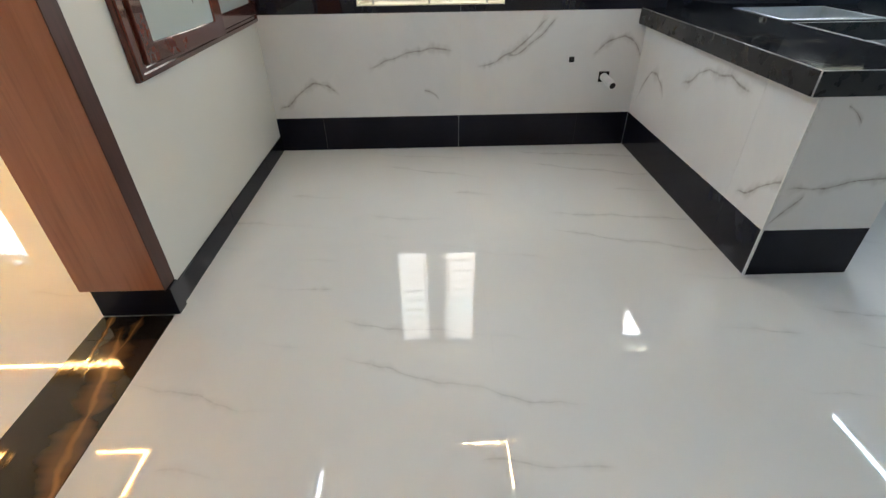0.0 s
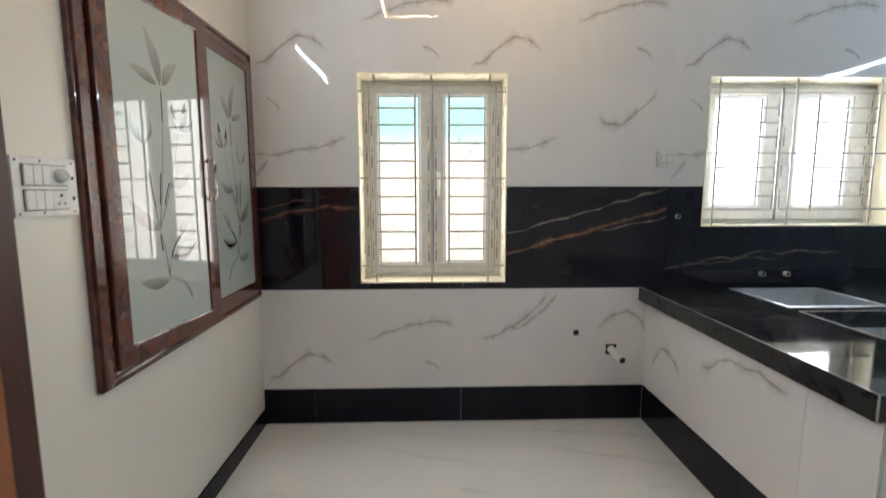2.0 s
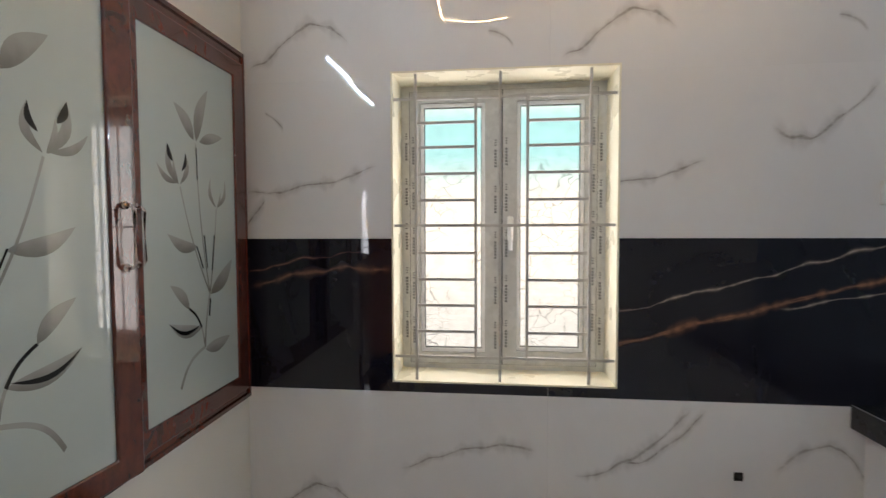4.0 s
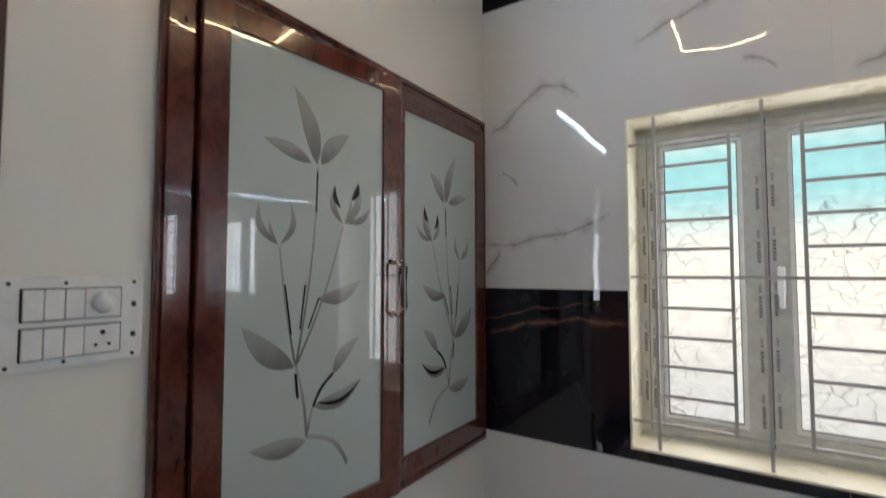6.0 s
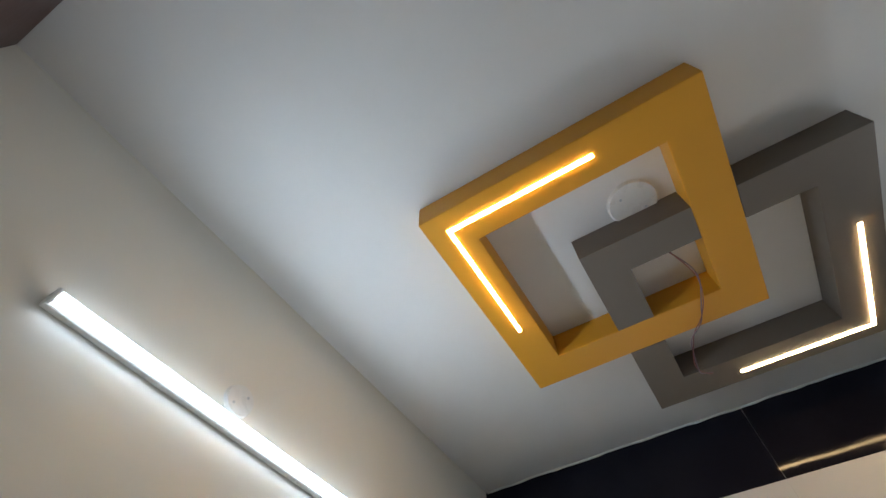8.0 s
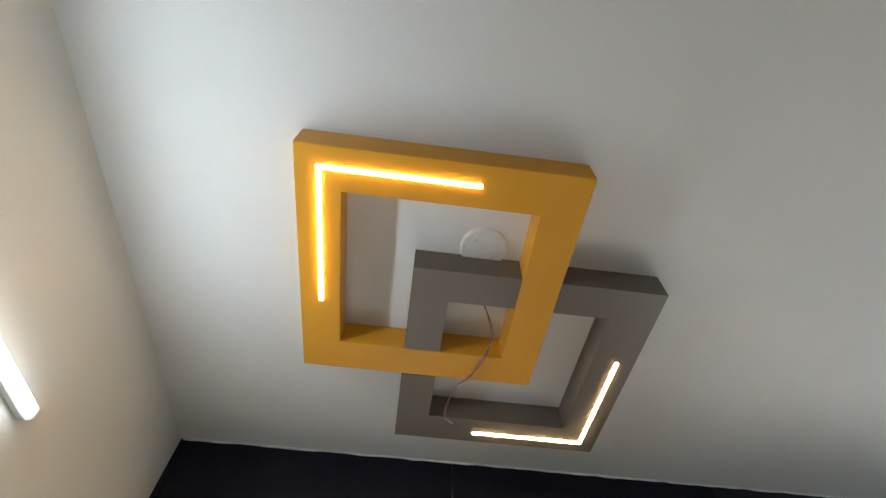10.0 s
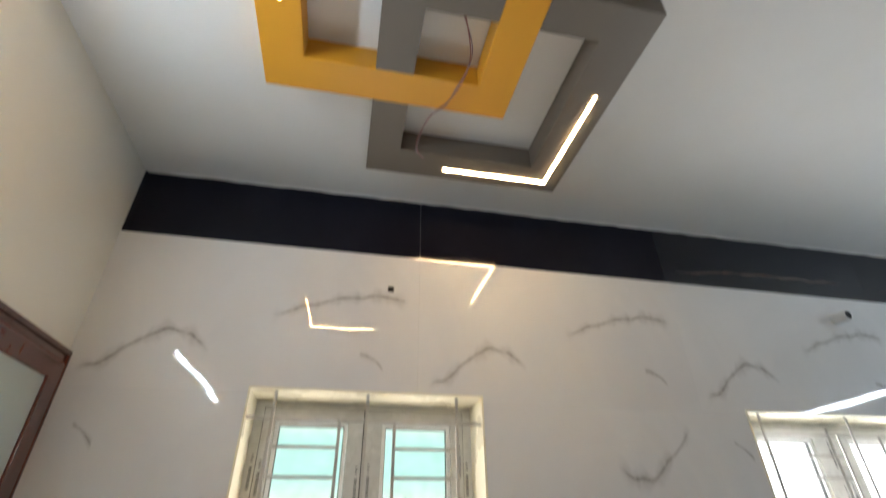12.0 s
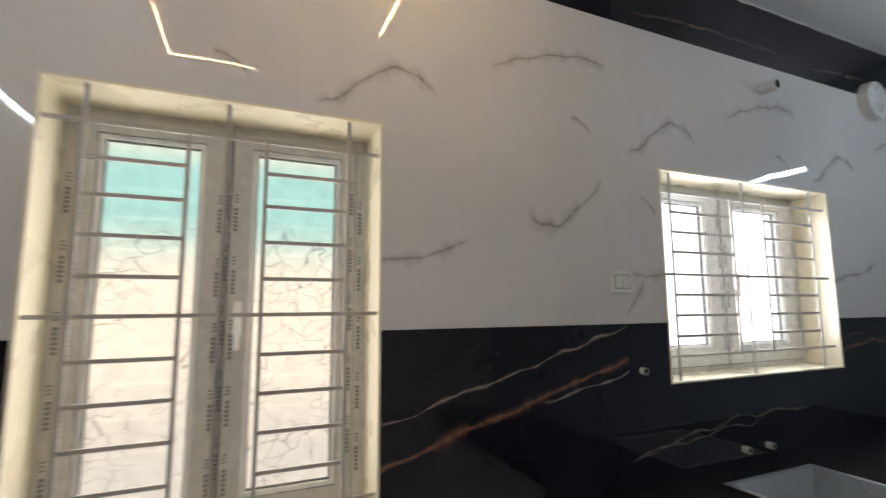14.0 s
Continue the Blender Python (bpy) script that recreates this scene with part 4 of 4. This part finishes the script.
def build_stub(name, base, tip, r, label, flange=0.0, category="pipe", mat=None):
    b, t = Vector(base), Vector(tip)
    d = (t - b).normalized()
    s = thing(name, label, category, base)
    ring = bmesh.new()
    q = d.to_track_quat("Z", "Y")
    rows = []
    for p, rr in ((b, r), (t, r), (t, r * 0.78), (t - d * 0.03, r * 0.78)):
        rows.append([ring.verts.new(p + q @ Vector((rr * math.cos(a), rr * math.sin(a), 0))) for a in [2 * math.pi * k / 20 for k in range(20)]])
    for x, y in zip(rows, rows[1:]):
        for k in range(20):
            ring.faces.new((x[k], x[(k + 1) % 20], y[(k + 1) % 20], y[k]))
    part("pipe", ring, mat or PVC, s, "", True)
    part("bore", cyl(t - d * 0.003, t - d * 0.001, r * 0.79, 20), DARK, s, "dark open bore")
    if flange:
        f = Vector((flange, 0.0015, flange))
        part("wall_cutout", box(b - f, b + Vector((flange, 0.001, flange))), DARK, s, "rough dark cut round the pipe")


build_stub("waste_pipe", (1.352, YN - 0.0005, 0.4445), (1.365, YN - 0.145, 0.425), 0.024, "grey plastic waste pipe stub low on the tiles", 0.032)
build_stub("overflow_pipe", (2.558, YN - 0.0005, 2.508), (2.562, YN - 0.075, 2.505), 0.027, "white plastic pipe stub high on the tiles")
for x in (2.238, 2.389):
    build_stub("tap_point", (x, YN - 0.0005, 0.903), (x, YN - 0.028, 0.903), 0.014, "pale capped tap point above the sink", 0.0, "tap point", BRASS)
build_stub("tap_point", (1.709, YN - 0.0005, 1.247), (1.709, YN - 0.022, 1.247), 0.013, "pale capped water point on black tiles", 0.0, "water point", BRASS)


def build_socket_hole(x, z, w, label):
    h = thing("conduit_hole", label, "hole", (x, YN, z))
    part("hollow", box((x - w, YN - 0.0015, z - w), (x + w, YN + 0.001, z + w), 0.0006), DARK, h)
    part("stub", cyl((x + w * 0.2, YN - 0.004, z), (x + w * 0.2, YN, z), w * 0.5, 10), GAP_AND_STUB_BLACK, h)


build_socket_hole(0.331, 2.475, 0.012, "small dark conduit hole in marble tile")
build_socket_hole(1.136, 0.550, 0.016, "small square conduit hole low in marble tile")


# ---- ceiling frames ----
OR_OUT, OR_IN = (-0.161, 0.635, 1.709, 2.520), (-0.036, 0.512, 1.838, 2.398)
GR_OUT, GR_IN = (0.180, 0.968, 2.058, 2.870), (0.300, 0.822, 2.175, 2.738)
DROP = 2.845


def build_ceiling_frames():
    a = thing("ceiling_frame", "orange square gypsum ceiling frame with warm light strip", "ceiling decoration", (OR_OUT[0], OR_OUT[2], DROP), "interlocking ceiling frames")
    ring = part("frame", cells((*OR_OUT[:2], *OR_IN[:2]), (*OR_OUT[2:], *OR_IN[2:]), lambda u, v: not inside(u, v, OR_IN), DROP, CEIL, on_xy), ORANGE, a, "orange painted square frame")
    bv = ring.modifiers.new("soft_edge", "BEVEL")
    bv.width, bv.segments, bv.limit_method = 0.003, 2, "ANGLE"
    x, y = -0.0955, 1.770
    part("light_strip", cells((x - 0.0052, x + 0.0052, 0.337), (y - 0.0052, y + 0.0052, 2.222),
                              lambda u, v: u < x + 0.0052 or v < y + 0.0052, DROP - 0.003, DROP + 0.001, on_xy), LED, a, "glowing warm white light strip")
    g = thing("ceiling_frame", "dark grey square gypsum ceiling frame with warm light strip", "ceiling decoration", (GR_OUT[0], GR_OUT[2], DROP), "interlocking ceiling frames")
    e = 0.001
    oo, oi = (OR_OUT[0] - e, OR_OUT[1] + e, OR_OUT[2] - e, OR_OUT[3] + e), (OR_IN[0] + e, OR_IN[1] - e, OR_IN[2] + e, OR_IN[3] - e)
    us, vs = (*GR_OUT[:2], *GR_IN[:2], *oo[:2], *oi[:2]), (*GR_OUT[2:], *GR_IN[2:], *oo[2:], *oi[2:])

    def keep(u, v):
        return inside(u, v, GR_OUT) and not inside(u, v, GR_IN) and not (inside(u, v, oo) and not inside(u, v, oi))

    part("frame", cells(us, vs, keep, DROP, CEIL, on_xy), UMBER, g, "grey brown painted square frame")
    x, y = 0.907, 2.817
    part("light_strip", cells((0.481, x - 0.0052, x + 0.0052), (2.365, y - 0.0052, y + 0.0052),
                              lambda u, v: u > x - 0.0052 or v > y - 0.0052, DROP - 0.003, DROP + 0.001, on_xy), LED, g, "glowing warm white light strip")
    w = thing("loose_wire", "thin twisted wire hanging from the ceiling frames", "wire", (0.406, 2.16, DROP))
    for k in range(2):
        bm = bmesh.new()
        knots = [Vector(v) for v in ((0.400, 2.10, 2.92), (0.406, 2.163, 2.875), (0.461, 2.297, 2.838), (0.429, 2.47, 2.836), (0.372, 2.535, 2.815),
                                     (0.351, 2.668, 2.80), (0.399, 2.765, 2.838), (0.43, 2.80, 2.843))]
        pts = []
        for n in range(1, len(knots) - 2):
            a, b, c, d = knots[n - 1:n + 3]
            for i in range(8):
                t = i / 8
                q = 0.5 * (2 * b + (c - a) * t + (2 * a - 5 * b + 4 * c - d) * t ** 2 + (3 * b - a - 3 * c + d) * t ** 3)
                w_ = (n * 8 + i) * 0.55 + k * math.pi
                pts.append(q + Vector((0.003 * math.sin(w_), 0, 0.003 * math.cos(w_))))
        tube_path(bm, pts, 0.0018, 6)
        part("strand", bm, WIRE_RED if k else WIRE, w, "", True)


build_ceiling_frames()


def build_hall_lights():
    for k, (a, b) in enumerate((((-2.99, 2.845), (-2.51, 2.865)), ((-6.2, 2.845), (-3.88, 2.865)), ((-6.3, 3.96), (-3.14, 3.99)))):
        h = thing("hall_light_strip", "glowing amber light strip on the hall ceiling", "light strip", (a[0], a[1], CEIL), "light strips on the hall ceiling")
        part("strip", box((a[0], a[1], CEIL - 0.10), (b[0], b[1], CEIL - 0.086)), LED_HALL, h, "glowing amber diffuser")
        part("channel", box((a[0] - 0.01, a[1] - 0.05, CEIL - 0.085), (b[0] + 0.01, b[1] + 0.05, CEIL - 0.0005)), ORANGE, h, "painted gypsum band")
    h = thing("hall_light_strip", "glowing amber light strip on the hall ceiling", "light strip", (-2.52, 2.42, CEIL), "light strips on the hall ceiling")
    part("strip", box((-2.53, 2.42, CEIL - 0.10), (-2.51, 2.844, CEIL - 0.086)), LED_HALL, h, "glowing amber diffuser")
    part("channel", box((-2.56, 2.40, CEIL - 0.085), (-2.48, 2.79, CEIL - 0.0005)), ORANGE, h, "painted gypsum band")


build_hall_lights()


# ---- tiles, last ----
def wall_tile(name, parent, u0, u1, v0, v1, material, holes=(), tile_u=None, tile_v=None, gap=0.0014):
    """One tile on the north wall, cut round the windows; its own lower left corner is its origin."""
    ou, ov = u0 if tile_u is None else tile_u, v0 if tile_v is None else tile_v
    g = gap / 2
    a0, a1, b0, b1 = u0 + g, u1 - g, v0 + g, v1 - g
    us, vs = [a0, a1], [b0, b1]
    for h in holes:
        us += [x for x in h[:2] if a0 < x < a1]
        vs += [z for z in h[2:] if b0 < z < b1]
    bm = cells(us, vs, lambda u, v: not any(inside(u, v, h) for h in holes), YN, YN + 0.008, on_xz)
    if not bm.verts:
        bm.free()
        return
    ob = new(name, mesh_of(name, bm, material, False, (ou, YN, ov)))
    ob.location = (ou, YN, ov)
    ob.parent = parent


def clad_north():
    holes = (WIN_1, WIN_2)
    cols = [TILE0 + TILE_W * k for k in range(5)]
    for k, c in enumerate(cols[:-1]):
        lo, hi = max(c, XW), min(c + TILE_W, XE)
        for row, m in ((1, (MARBLE_A, MARBLE_C, MARBLE_A, MARBLE_B)[k]), (2, (BLACK_A, BLACK_B, BLACK_C, BLACK_A)[k]),
                       (3, MARBLE_B), (4, MARBLE_A), (5, BLACK_TOP if k >= 2 else BLACK_PLAIN)):
            if row == 5 and k == 0:
                wall_tile("tile", wall_north, lo, lo + 0.028, ROWS[row], ROWS[row + 1], m)
                lo += 0.028
            wall_tile("tile", wall_north, lo, hi, ROWS[row], ROWS[row + 1], m, holes, c, ROWS[row], 0.0003 if row in (1, 3, 4) else 0.0014)
    for a, b in ((XW, -0.437), (-0.437, 0.444), (0.444, 1.22), (1.22, 1.555)):
        wall_tile("skirting_tile", wall_north, a, b, 0.0, ROWS[1], BLACK_PLAIN)
    wall_tile("skirting_tile", wall_north, 1.99, 3.0, 0.0, ROWS[1], BLACK_PLAIN)
    wall_tile("skirting_tile", wall_north, 3.0, XE, 0.0, ROWS[1], BLACK_PLAIN)


clad_north()


def clad_counter():
    """Tiles on the west side and the south end of the counter support."""
    def face(name, m, size, at, turn):
        g = 0.0008
        bm = cells((g, size[0] - g), (g, size[1] - g), lambda u, v: True, 0.0, 0.008, on_xz)
        ob = new(name, mesh_of(name, bm, m))
        ob.parent = counter_leg
        ob.matrix_local = Matrix.Translation(Vector(at) - ORIGIN[counter_leg.name]) @ pose(0, 0, 0, 0, 0, turn)
    z1, z2 = 0.2185, CB - 0.001
    # west side, seen from the open floor
    face("tile", MARBLE_D, (1.2, z2 - z1), (1.556, YN - 0.002, z1), -90)
    face("tile", MARBLE_A, (YN - 0.002 - 1.2 - 1.697, z2 - z1), (1.556, YN - 1.202, z1), -90)
    face("skirting_tile", BLACK_PLAIN, (1.2, z1), (1.556, YN - 0.002, 0), -90)
    face("skirting_tile", BLACK_PLAIN, (YN - 0.002 - 1.2 - 1.697, z1), (1.556, YN - 1.202, 0), -90)
    # south end
    face("tile", MARBLE_B, (1.989 - 1.5645, z2 - z1), (1.5645, 1.697, z1), 0)
    face("skirting_tile", BLACK_PLAIN, (1.989 - 1.5645, z1), (1.5645, 1.697, 0), 0)
    # east side
    face("tile", MARBLE_D, (1.2, z2 - z1), (1.989, 1.7055, z1), 90)
    face("skirting_tile", BLACK_PLAIN, (1.2, z1), (1.989, 1.7055, 0), 90)
    part("corner_trim", box((1.5555, 1.6965, 0.001), (1.5645, 1.7055, z2), 0.001), PLASTIC, counter_leg, "white corner trim")


clad_counter()


def skirt_west():
    y = 1.603
    k = 0
    while y < YN - 0.01:
        e = min(y + 0.6, YN - 0.001)
        solid("baseboard", box((XW, y + 0.0006, 0), (XW + 0.009, e - 0.0006, 0.100), 0.001), BLACK_PLAIN, "black tile skirting along the cream wall", "baseboard")
        y = e
    solid("baseboard", box((XW, YS, 0), (XW + 0.009, DOOR_Y0 - 0.032, 0.100), 0.001), BLACK_PLAIN, "black tile skirting along the cream wall", "baseboard")


skirt_west()


def lay_floor():
    """Polished tiles, 1200 by 600, close jointed."""
    fl = bpy.data.objects["floor"]
    shared = {}

    def lay(x0, x1, y0, y1):
        key = (round(x1 - x0, 3), round(y1 - y0, 3))
        if key not in shared:
            g = 0.00005
            shared[key] = mesh_of("floor_tile", box((g, g, -0.009), (key[0] - g, key[1] - g, 0.0)), FLOOR_TILE)
        ob = new("floor_tile", shared[key])
        ob.location = (x0, y0, 0)
        ob.parent = fl

    def room(ax0, ax1, ay0, ay1):
        x = ax0
        while x < ax1 - 0.01:
            xe = min(x + 1.2, ax1)
            y = ay1
            while y > ay0 + 0.01:
                ye = max(y - 0.6, ay0)
                lay(x, xe, ye, y)
                y = ye
            x = xe

    room(XW, XE, YS, YN)
    room(HALL_X, XH, HALL_S, HALL_N)
    room(XH, XW, DOOR_Y0 - 0.04, DOOR_Y0 + 0.04)


lay_floor()
